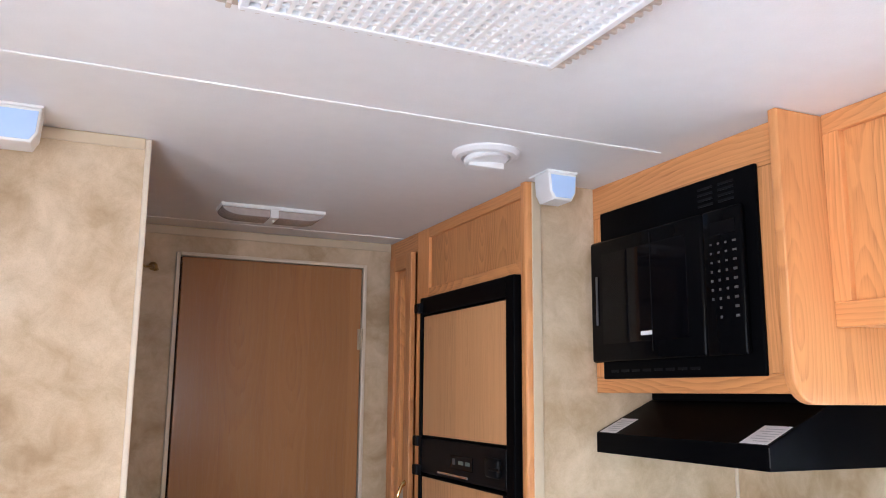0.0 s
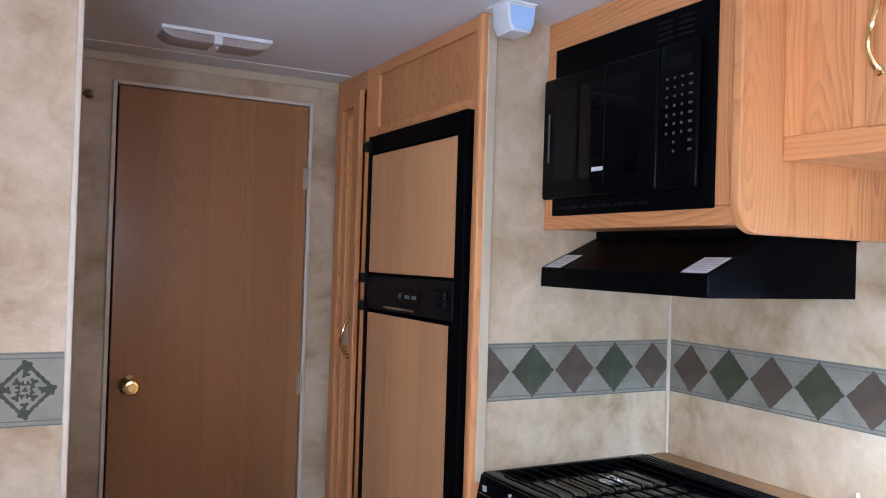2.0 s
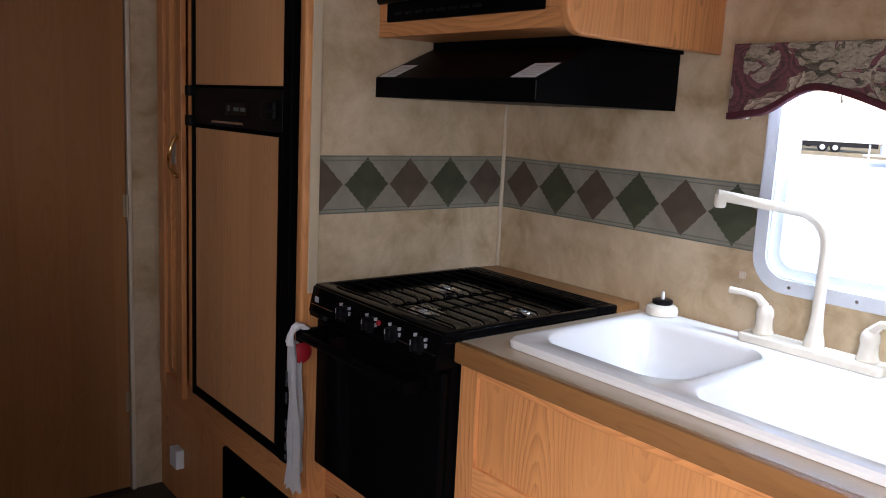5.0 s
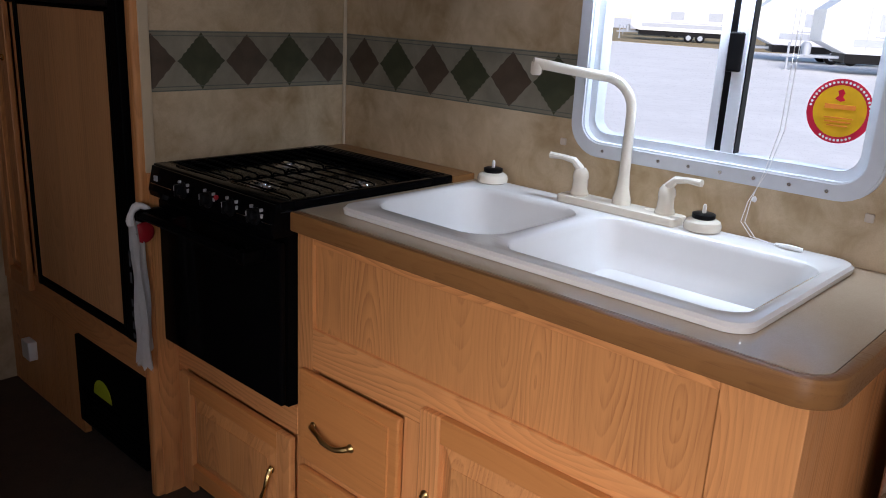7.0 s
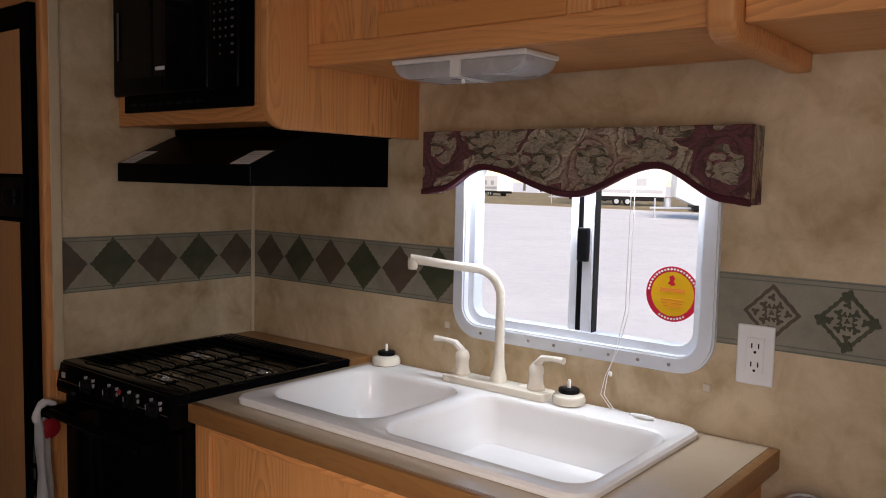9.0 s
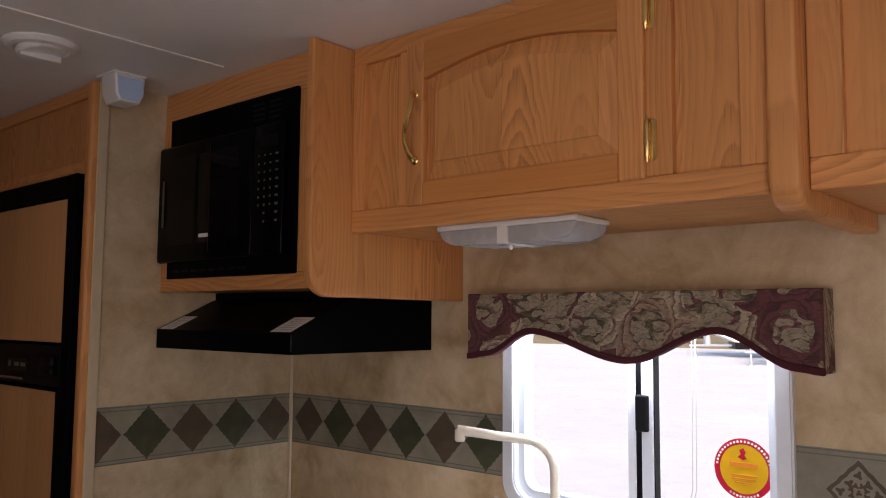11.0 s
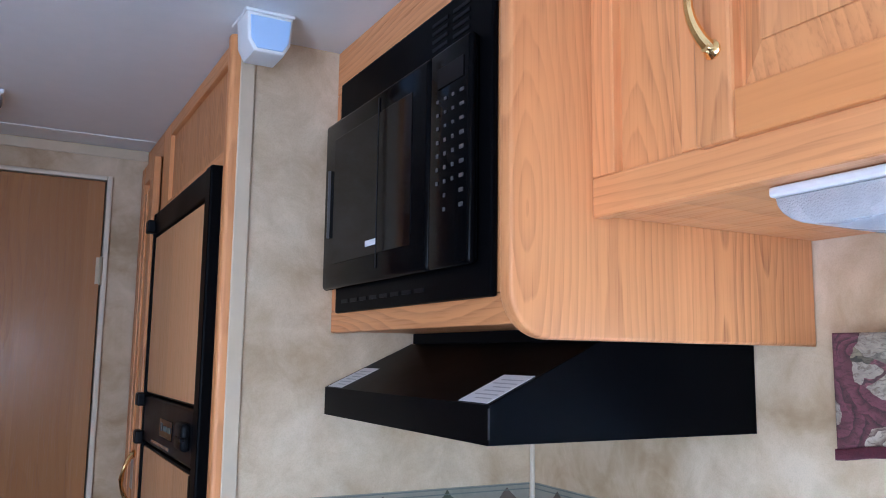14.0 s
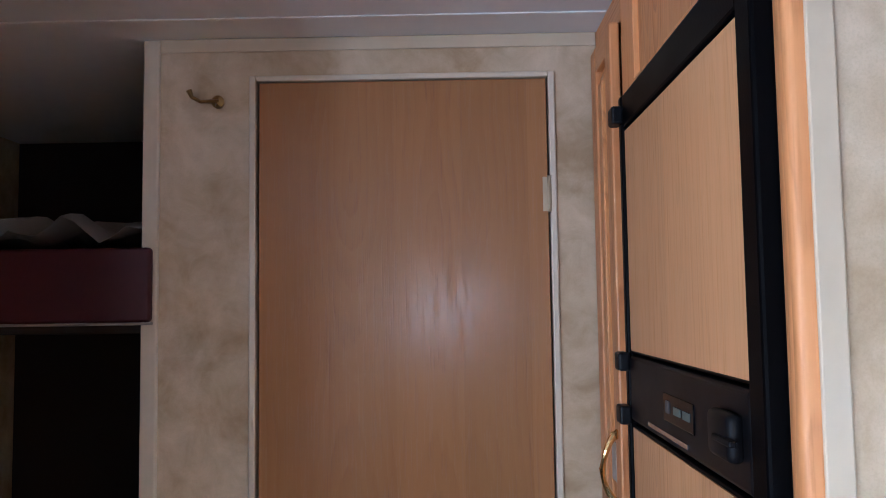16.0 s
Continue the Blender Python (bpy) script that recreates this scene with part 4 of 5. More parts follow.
for x0, x1, y0, y1 in ((SX - 0.010, SX + 0.026, 1.556, 2.066), (1.950, 2.02, 1.556, 2.066), (SX + 0.026, 1.950, 1.556, 1.578), (SX + 0.026, 1.950, 2.044, 2.066)):
    part("cooktop_rim", box(x0, x1, y0, y1, 0.8937, 0.912, 0.004, 3), black_gloss, cook, smooth=True)
for k in range(4):
    part("vent_slat", box(1.962 + 0.014 * k, 1.967 + 0.014 * k, 1.575, 2.045, 0.9122, 0.9145, 0.001), black_rubber, cook)
out = Vector((-0.98, 0, 0.2)).normalized()
for y in (1.907, 1.800, 1.712, 1.622):
    p = Vector((SX - 0.0225, y, 0.874))
    k = part("knob", turned([(0.019, 0), (0.019, 0.004), (0.013, 0.007), (0.0115, 0.018), (0.009, 0.020)], p, out, 16), black_rubber, panel, smooth=True)
    part("pointer", box(p.x - 0.024, p.x - 0.004, y - 0.0032, y + 0.0032, p.z - 0.010, p.z + 0.017, 0.0015), black_rubber, k)
    part("mark", box(p.x - 0.0028, p.x - 0.0005, y + 0.020, y + 0.0235, p.z - 0.006, p.z + 0.004), label_ink, panel, "pale printed mark")
    for dy, dz, h in ((-0.021, 0.004, 0.004), (-0.018, 0.016, 0.003), (0.017, 0.018, 0.003), (0.022, -0.010, 0.0025)):
        part("mark", box(p.x - 0.0030, p.x + 0.006, y + dy - 0.0022, y + dy + 0.0022, p.z + dz - h, p.z + dz + h), label_ink, panel, "pale printed mark")
    part("mark", box(p.x - 0.0250, p.x - 0.0235, y - 0.0008, y + 0.0008, p.z + 0.004, p.z + 0.015), label_ink, k, "pale printed mark")
part("emblem", box(SX - 0.0265, SX - 0.0235, 2.022, 2.036, 0.875, 0.888), label_ink, panel, "pale plain emblem")
part("stripe", box(SX - 0.0270, SX - 0.0245, 1.955, 2.050, 0.867, 0.869), chrome, panel)
part("stripe", box(SX - 0.0270, SX - 0.0245, 1.568, 1.598, 0.867, 0.869), chrome, panel)
part("stripe", box(SX - 0.0270, SX - 0.0245, 1.655, 1.688, 0.867, 0.869), chrome, panel)
part("igniter", turned([(0.006, 0), (0.006, 0.004), (0.004, 0.006)], (SX - 0.0225, 1.768, 0.885), out, 10), red_plastic, panel, "small red button")
bar = part("handle", tube([(SX - 0.058, 1.622, 0.792), (SX - 0.060, 1.70, 0.794), (SX - 0.060, 1.95, 0.794), (SX - 0.058, 2.045, 0.792)], 0.011, 10), black_satin, st, smooth=True)
for y in (1.622, 2.045):
    part("bracket", box(SX - 0.066, SX - 0.004, y - 0.014, y + 0.014, 0.776, 0.806, 0.006, 3), black_satin, bar, smooth=True)
for x, y, r in ((1.61, 1.775, 0.036), (1.80, 1.925, 0.03), (1.81, 1.660, 0.03)):
    b = part("burner", turned([(r + 0.012, 0), (r + 0.010, 0.002), (r, 0.004), (r - 0.002, 0.007), (r * 0.6, 0.0085), (r * 0.2, 0.009)], (x, y, 0.8938), (0, 0, 1), 24), chrome, st, "bright steel burner cap", True)
    part("burner_head", turned([(r * 0.5, 0), (r * 0.5, 0.004), (r * 0.3, 0.006)], (x, y, 0.9028), (0, 0, 1), 16), chrome, b, smooth=True)
for y0, y1 in ((1.582, 1.808), (1.812, 2.040)):
    wires = []
    for k in range(11):
        x = 1.548 + 0.392 * k / 10
        wires.append([(x, y0, 0.905), (x, y0 + 0.003, 0.912), (x, y0 + 0.012, 0.9145), (x, y1 - 0.012, 0.9145), (x, y1 - 0.003, 0.912), (x, y1, 0.905)])
    wires += [[(1.540, y, 0.8945), (1.543, y, 0.905), (1.945, y, 0.905), (1.948, y, 0.8945)] for y in (y0, y1)]
    grate = None
    for w in wires:
        if grate is None:
            grate = part("grate", tube(w, 0.0022, 6), iron, st, smooth=True)
        else:
            part("wire", tube(w, 0.0022, 6), iron, grate, smooth=True)

# towel over the oven handle
tw = thing("dish_towel", (SX - 0.06, 2.03, 0.4), "white dish towel with dark print hanging on the oven handle", "towel")


def hanging(y_top, y_bot, w_top, w_bot, z_top, z_bot, x, seed):
    """A gathered strip of cloth with soft folds and a fringed lower end."""
    bm = bmesh.new()
    rows, cols = 34, 18
    g = []
    for i in range(rows + 1):
        u = i / rows
        w = w_top + (w_bot - w_top) * u ** 0.8
        line = []
        for j in range(cols + 1):
            v = j / cols - 0.5
            fold = 0.009 * math.sin(v * 15 + seed + u * 0.8) * (0.6 + 0.4 * u) + 0.006 * noise.noise(Vector((v * 5, u * 4, seed)))
            hang = (0.010 * noise.noise(Vector((v * 9, seed, 1.0))) + (0.007 if j % 2 else -0.005)) if i == rows else 0
            yc = y_top + (y_bot - y_top) * u + 0.004 * math.sin(u * 6 + seed)
            line.append(bm.verts.new((x + fold, yc + v * w, z_top + (z_bot - z_top) * u + hang)))
        g.append(line)
    for i in range(rows):
        for j in range(cols):
            bm.faces.new((g[i][j], g[i][j + 1], g[i + 1][j + 1], g[i + 1][j]))
    bmesh.ops.solidify(bm, geom=bm.faces[:], thickness=0.003)
    bmesh.ops.recalc_face_normals(bm, faces=bm.faces[:])
    return bm


TX = SX - 0.066
part("front_fall", hanging(2.050, 2.036, 0.024, 0.072, 0.775, 0.405, TX - 0.012, 1.0), towel_cloth, tw, smooth=True)
part("back_fall", hanging(2.052, 2.044, 0.018, 0.040, 0.775, 0.45, TX + 0.004, 1.2), towel_cloth, tw, smooth=True)
ring_pts = [(TX + 0.006 - 0.024 * math.cos(radians(a)), 2.050, 0.782 + 0.034 * math.sin(radians(a))) for a in range(-20, 201, 20)]
part("hanging_loop", tube(ring_pts, [0.009 + 0.002 * math.sin(k * 1.7) for k in range(len(ring_pts))], 9), towel_cloth, tw, smooth=True)
for z, h in ((0.688, 0.020), (0.640, 0.014), (0.575, 0.010), (0.545, 0.008), (0.515, 0.010), (0.488, 0.007)):
    part("print", box(TX - 0.0255, TX - 0.0235, 2.046, 2.055, z - h, z + h, 0.001), towel_ink, tw, "dark grey printed bar")
clip = thing("towel_clip", (SX - 0.03, 2.055, 0.74), "round red plastic clip behind the towel", "clip")
part("disc", turned([(0.024, 0), (0.026, 0.004), (0.026, 0.010), (0.020, 0.014)], (SX - 0.052, 2.056, 0.748), (0, -1, 0.0), 20), red_plastic, clip, smooth=True)

# ---- range hood ----
hood = thing("range_hood", (1.85, 1.79, 1.365), "black metal range hood with paper labels", "range hood")
HX = 1.655
part("shell", extrude([(HX, 1.365), (HX, 1.412), (1.822, 1.490), (XW - 0.002, 1.490), (XW - 0.002, 1.365)], 1, 1.508, 2.060, 0.0015), black_satin, hood)
part("riser", box(1.826, XW - 0.003, 1.50, YB - 0.012, 1.4905, 1.509), black_satin, hood)
part("front_seam", box(HX - 0.0008, HX + 0.001, 1.5075, 1.5095, 1.372, 1.408), cavity_dark, hood, "dull worn corner edge")
slope = math.atan2(0.078, 0.167)
for y0, y1 in ((1.515, 1.585), (1.985, 2.05)):
    lab = bmesh.new()
    n = Vector((-math.sin(slope), 0, math.cos(slope)))
    for d in ((0.003, y0, 0.078, y1, 0.0008),):
        a = [Vector((HX + t * math.cos(slope), y, 1.412 + t * math.sin(slope))) for t, y in ((d[0], d[1]), (d[2], d[1]), (d[2], d[3]), (d[0], d[3]))]
        lo, hi = [lab.verts.new(p + n * 0.0003) for p in a], [lab.verts.new(p + n * 0.0009) for p in a]
        lab.faces.new(hi)
        lab.faces.new(lo[::-1])
        for k in range(4):
            lab.faces.new((lo[k], lo[(k + 1) % 4], hi[(k + 1) % 4], hi[k]))
    lb = part("paper_label", lab, paper_label, hood, "white printed paper label")
    for k in range(6):
        t0 = 0.012 + 0.010 * k
        bar_m = bmesh.new()
        w = (y1 - y0) * (0.55 + 0.3 * ((k * 37) % 10) / 10)
        vs = [bar_m.verts.new(Vector((HX + t * math.cos(slope), y, 1.412 + t * math.sin(slope))) + n * 0.0012) for t, y in ((t0, y0 + 0.006), (t0 + 0.003, y0 + 0.006), (t0 + 0.003, y0 + 0.006 + w), (t0, y0 + 0.006 + w))]
        bar_m.faces.new(vs)
        part("text_bar", bar_m, label_ink, lb)

# ---- microwave cabinet and microwave ----
mc = thing("microwave_cabinet", (1.85, 1.75, 1.507), "oak wall cabinet framing the microwave", "cabinet")
MX = 1.665
part("rail", box(MX, MX + 0.02, 1.43, YB - 0.001, 1.507, 1.545, 0.003), oak_y, mc)
part("rail", box(MX, MX + 0.02, 1.43, YB - 0.001, 1.945, TOP - 0.001, 0.003), oak_y, mc)
part("stile", box(MX + 0.0005, MX + 0.02, 2.015, YB - 0.001, 1.545, 1.945, 0.002), oak_z, mc)
part("stile", box(MX + 0.0005, MX + 0.02, 1.43, 1.525, 1.545, 1.945, 0.002), oak_z, mc)
part("bottom", box(MX + 0.021, XW - 0.002, 1.43, YB - 0.002, 1.510, 1.522), oak_x, mc)
r = 0.055
front = 1.617
side = [(front, TOP - 0.001), (front, 1.488 + r)] + [(front + r - r * math.cos(radians(a)), 1.488 + r - r * math.sin(radians(a))) for a in range(10, 91, 10)] + [(XW - 0.001, 1.488), (XW - 0.001, TOP - 0.001)]
part("side_panel", extrude(side, 1, 1.404, 1.4285, 0.005, 3), oak_side, mc, smooth=True)

mw = thing("microwave", (1.8, 1.77, 1.55), "black built-in microwave oven with vented trim kit", "microwave")
part("trim_kit", box(1.655, 1.664, 1.504, 2.024, 1.540, 1.953, 0.003), black_satin, mw)
for k in range(4):
    for y0 in (1.56, 1.62):
        part("vent_slot", box(1.6535, 1.6548, y0, y0 + 0.045, 1.894 + 0.012 * k, 1.899 + 0.012 * k), black_rubber, mw)
for k in range(8):
    part("vent_slot", box(1.6535, 1.6548, 1.68 + 0.04 * k, 1.71 + 0.04 * k, 1.556, 1.562), black_rubber, mw)
B = 1.637
part("body", box(B + 0.006, 1.6545, 1.531, 2.044, 1.583, 1.876, 0.005, 3), black_gloss, mw, smooth=True)
md = part("door", box(B, B + 0.014, 1.642, 2.046, 1.580, 1.878, 0.008, 4), black_gloss, mw, smooth=True)
part("window_pane", box(B - 0.0012, B + 0.002, 1.69, 1.995, 1.622, 1.842, 0.001), black_glass, md)
# thin black upright line on the pane; the door itself is one piece
part("seam", box(B - 0.0018, B - 0.0011, 1.806, 1.809, 1.60, 1.866), black_rubber, md)
part("grip", box(B - 0.004, B + 0.002, 2.014, 2.018, 1.67, 1.79, 0.001, 3), key_ink, md, "thin pale grip line")
part("emblem", box(B - 0.0022, B - 0.001, 1.808, 1.848, 1.636, 1.645), paper_label, md, "small pale maker plate")
mp = part("keypad_panel", box(B + 0.001, B + 0.014, 1.530, 1.640, 1.580, 1.878, 0.006, 3), black_gloss, mw, smooth=True)
for r_ in range(9):
    for c in range(4):
        y, z = 1.618 - 0.021 * c, 1.806 - 0.0185 * r_
        wide = 0.0105 if c == 3 else 0.0060
        if r_ < 7 or c in (1, 3):
            part("key", box(B - 0.0004, B + 0.0014, y - wide, y - 0.001, z - 0.0026 - 0.001 * (r_ > 2), z + 0.0014), key_ink, mp)
part("display", box(B - 0.0004, B + 0.0014, 1.545, 1.615, 1.822, 1.850, 0.0004), black_glass, mp)

# ---- wall cabinets over the window ----
UX, UZ = 1.727, 1.626


def wall_cabinet(y0, y1, label, doors):
    ob = thing("wall_cabinet", (1.9, (y0 + y1) / 2, UZ), label, "cabinet", "wall cabinets")
    part("bottom", box(UX + 0.02, XW - 0.001, y0, y1, UZ + 0.004, UZ + 0.016), oak_y, ob)
    part("rail", box(UX, UX + 0.02, y0, y1, UZ, 1.672, 0.003), oak_y, ob)
    part("rail", box(UX, UX + 0.02, y0, y1, 1.99, TOP - 0.001, 0.003), oak_y, ob)
    part("back_panel", box(UX + 0.013, UX + 0.019, y0 + 0.002, y1 - 0.002, 1.67, 1.992), oak_panel, ob)
    for a, b in doors:
        part("stile", box(UX, UX + 0.02, a, b, 1.672, 1.99, 0.002), oak_z, ob)
    return ob


uc = wall_cabinet(0.513, 1.4035, "oak wall cabinet with an arched raised-panel door", [(0.513, 0.562), (0.668, 0.76), (1.19, 1.264), (1.366, 1.4035)])
leaf = panel_door(uc, UX - 0.010, 0.712, 1.236, 1.668, 1.998, 0.047, 0.03)
handle_pull(leaf, (UX - 0.010, 1.209, 1.892), (UX - 0.010, 1.209, 1.758), (-1, 0, 0))
for z in (1.730, 1.945):
    h = part("hinge", tube([(UX - 0.007, 0.7075, z + d) for d in (-0.036, -0.028, -0.024, 0.024, 0.028, 0.036)], [0.002, 0.0042, 0.0055, 0.0055, 0.0042, 0.002], 10), brass, uc, "brass hinge", True)
    part("hinge_leaf", extrude(round_rect(0.6935, 0.7068, z - 0.034, z + 0.034, 0.006, 4), 0, UX - 0.003, UX - 0.0005), brass, h)
uc2 = wall_cabinet(-0.9, 0.466, "oak wall cabinet beyond the divider panel", [(0.42, 0.466), (0.10, 0.31), (-0.9, -0.6)])
leaf = panel_door(uc2, UX - 0.019, -0.36, 0.16, 1.668, 1.998, 0.047, 0.03)
div = thing("cabinet_divider", (1.9, 0.49, 1.60), "oak divider panel with a rounded lower corner", "cabinet panel")
r = 0.045
front = 1.690
side = [(front, TOP - 0.001), (front, 1.598 + r)] + [(front + r - r * math.cos(radians(a)), 1.598 + r - r * math.sin(radians(a))) for a in range(10, 91, 10)] + [(XW - 0.001, 1.598), (XW - 0.001, TOP - 0.001)]
part("panel", extrude(side, 1, 0.4675, 0.512, 0.008, 3), oak_side, div, smooth=True)


def twin_lamp(name, x0, x1, y0, y1, z, drop, across, lens, label):
    """A low plastic lamp with two lenses and a middle bridge; across: the long axis."""
    ob = thing(name, ((x0 + x1) / 2, (y0 + y1) / 2, z - drop), label, "light fixture")
    part("base", box(x0, x1, y0, y1, z - 0.011, z - 0.0005, 0.003), white_plastic, ob)
    a0, a1 = (x0, x1) if across == 0 else (y0, y1)
    m, w = (a0 + a1) / 2, (a1 - a0)
    for s in (-1, 1):
        u0, u1 = m + s * 0.012, m + s * (w / 2 - 0.004)
        curve = [k * math.pi / 12 for k in range(7)]
        pts = [(u0, z - 0.011)] + [(u1 - s * 0.055 * (1 - math.cos(q)), z - 0.011 - (drop - 0.011) * math.sin(q)) for q in curve] + [(u0, z - drop)]
        lo, hi = (y0 + 0.004, y1 - 0.004) if across == 0 else (x0 + 0.004, x1 - 0.004)
        bm = extrude(pts, 1 - across, lo, hi, 0.0025, 2)
        part("lens", bm, lens, ob, smooth=True)
    if across == 0:
        part("bridge", box(m - 0.0115, m + 0.0115, y0 + 0.001, y1 - 0.001, z - drop - 0.0008, z - 0.008, 0.0), white_plastic, ob)
        part("switch", turned([(0.004, 0), (0.004, 0.006), (0.002, 0.008)], (m, y0 + 0.02, z - drop - 0.003), (0, 0, -1), 10), white_plastic, ob)
    else:
        part("bridge", box(x0 + 0.001, x1 - 0.001, m - 0.0115, m + 0.0115, z - drop - 0.0008, z - 0.008, 0.0), white_plastic, ob)
        part("switch", turned([(0.004, 0), (0.004, 0.006), (0.002, 0.008)], (x0 + 0.03, m, z - drop - 0.003), (0, 0, -1), 10), white_plastic, ob)
    return ob


twin_lamp("under_cabinet_light", 1.768, 1.885, 0.868, 1.196, UZ + 0.004, 0.042, 1, frosted, "unlit white twin lamp with frosted lenses under the cabinet")
twin_lamp("ceiling_light", 0.81, 1.113, 2.632, 2.735, TOP, 0.034, 0, amber_lens, "unlit white twin ceiling lamp with clear lenses")

# ---- window, valance and blind cord ----
win = thing("window_1", (XW, 0.946, 1.01), "aluminium sliding window with rounded corners", "window", kind="structure")
oy0, oy1, oz0, oz1 = 0.618, 1.274, 1.006, 1.478
bm = ring_x(round_rect(oy0, oy1, oz0, oz1, 0.075, 8), round_rect(oy0 + 0.034, oy1 - 0.034, oz0 + 0.034, oz1 - 0.034, 0.045, 8), XW - 0.016, XW + 0.004)
edges = [e for e in bm.edges if all(abs(v.co.x - (XW - 0.016)) < 1e-5 for v in e.verts)]
bmesh.ops.bevel(bm, geom=edges, offset=0.004, segments=2, affect="EDGES")
part("window_frame", bm, alu, win, smooth=True)
part("inner_frame", ring_x(round_rect(oy0 + 0.030, oy1 - 0.030, oz0 + 0.030, oz1 - 0.030, 0.05, 8), round_rect(oy0 + 0.050, oy1 - 0.050, oz0 + 0.052, oz1 - 0.05, 0.035, 8), XW + 0.004, XW + 0.040), alu, win, smooth=True)
for k in range(8):
    for z in (oz0 + 0.016,):
        part("screw", turned([(0.004, 0), (0.0035, 0.0015)], (XW - 0.0162, oy0 + 0.09 + 0.068 * k, z), (-1, 0, 0), 10), chrome, win)
part("sash", box(XW + 0.016, XW + 0.036, 0.9472, 0.966, oz0 + 0.05, oz1 - 0.05, 0.002), alu, win)
part("gasket", box(XW + 0.018, XW + 0.034, 0.932, 0.947, oz0 + 0.05, oz1 - 0.05), black_rubber, win, "black rubber seal")
part("sash", box(XW + 0.010, XW + 0.036, 0.904, 0.9315, oz0 + 0.05, oz1 - 0.05, 0.003), alu, win)
part("gasket", box(XW + 0.012, XW + 0.034, 0.9016, 0.9038, oz0 + 0.05, oz1 - 0.05), black_rubber, win, "black rubber seal")
part("latch", box(XW + 0.002, XW + 0.016, 0.913, 0.942, 1.215, 1.290, 0.004, 3), black_rubber, win, "black latch")
for y0, y1, x in ((0.652, 0.905, XW + 0.024), (0.963, 1.240, XW + 0.030)):
    p = part("pane", box(x, x + 0.003, y0, y1, oz0 + 0.04, oz1 - 0.04), glass, win)
    p.visible_shadow = False
stk = thing("window_sticker", (XW + 0.02, 0.724, 1.16), "round red and yellow sticker on the glass", "sticker")


def disc(r0, r1, x, bm=None, c=(0.724, 1.162)):
    a = [(c[0] + r1 * math.cos(2 * math.pi * k / 40), c[1] + r1 * math.sin(2 * math.pi * k / 40)) for k in range(40)]
    if r0 == 0:
        return extrude(a, 0, x, x + 0.0005)
    b = [(c[0] + r0 * math.cos(2 * math.pi * k / 40), c[1] + r0 * math.sin(2 * math.pi * k / 40)) for k in range(40)]
    return ring_x(a, b, x, x + 0.0005)


part("ring", disc(0.0465, 0.058, XW + 0.0234), sticker_red, stk, "red ring")
part("face", disc(0, 0.0466, XW + 0.0234), sticker_yellow, stk, "yellow disc")
for k, (dy, dz, w) in enumerate(((0, 0.008, 0.054), (0, -0.012, 0.05), (0, -0.019, 0.046), (0, -0.026, 0.036))):
    part("text_bar", box(XW + 0.0225, XW + 0.0233, 0.724 - w / 2, 0.724 + w / 2, 1.162 + dz - (0.004 if k == 0 else 0.0012), 1.162 + dz + (0.004 if k == 0 else 0.0012)), sticker_orange, stk)
part("mark", extrude([(0.717, 1.182), (0.725, 1.179), (0.735, 1.184), (0.729, 1.190), (0.732, 1.198), (0.724, 1.202), (0.719, 1.195), (0.722, 1.188)], 0, XW + 0.0225, XW + 0.0233), sticker_red, stk, "small red plain mark")
for k in range(22):
    a = radians(8 + 164 * k / 21)
    part("text_bar", disc(0, 0.0022, XW + 0.0225, c=(0.724 + 0.0522 * math.cos(a), 1.162 + 0.0522 * math.sin(a))), paper_label, stk)
for k in range(9):
    a = radians(240 + 60 * k / 8)
    part("text_bar", disc(0, 0.0022, XW + 0.0225, c=(0.724 + 0.0522 * math.cos(a), 1.162 + 0.0522 * math.sin(a))), paper_label, stk)

val = thing("window_valance", (2.06, 0.938, 1.35), "padded floral valance with a wavy maroon hem", "valance")
VY0, VY1, VT, VX = 0.546, 1.331, 1.503, 2.032


def hem(y):
    u = (y - VY0) / (VY1 - VY0)
    keys = [(0.0, 1.352), (0.05, 1.357), (0.236, 1.420), (0.475, 1.357), (0.775, 1.413), (0.93, 1.360), (1.0, 1.352)]
    for (a, za), (b, zb) in zip(keys, keys[1:]):
        if u <= b:
            s = (u - a) / (b - a)
            s = s * s * (3 - 2 * s)
            return za + (zb - za) * s
    return keys[-1][1]


steps = [VY0 + (VY1 - VY0) * k / 60 for k in range(61)]
pts = [(y, hem(y) + 0.013) for y in steps] + [(VY1, VT), (VY0, VT)]
part("face", extrude(pts, 0, VX, VX + 0.016, 0.003), floral, val)
pts = [(y, hem(y)) for y in steps] + [(y, hem(y) + 0.0135) for y in steps[::-1]]
part("hem", extrude(pts, 0, VX - 0.004, VX + 0.017, 0.002), maroon_trim, val, "maroon braided hem", True)
for y0, y1 in ((VY0, VY0 + 0.012), (VY1 - 0.012, VY1)):
    part("return", box(VX + 0.0165, XW - 0.001, y0, y1, 1.354, VT, 0.002), floral, val)
part("top_board", box(VX + 0.0165, XW - 0.001, VY0 + 0.013, VY1 - 0.013, VT - 0.012, VT - 0.001), floral, val)

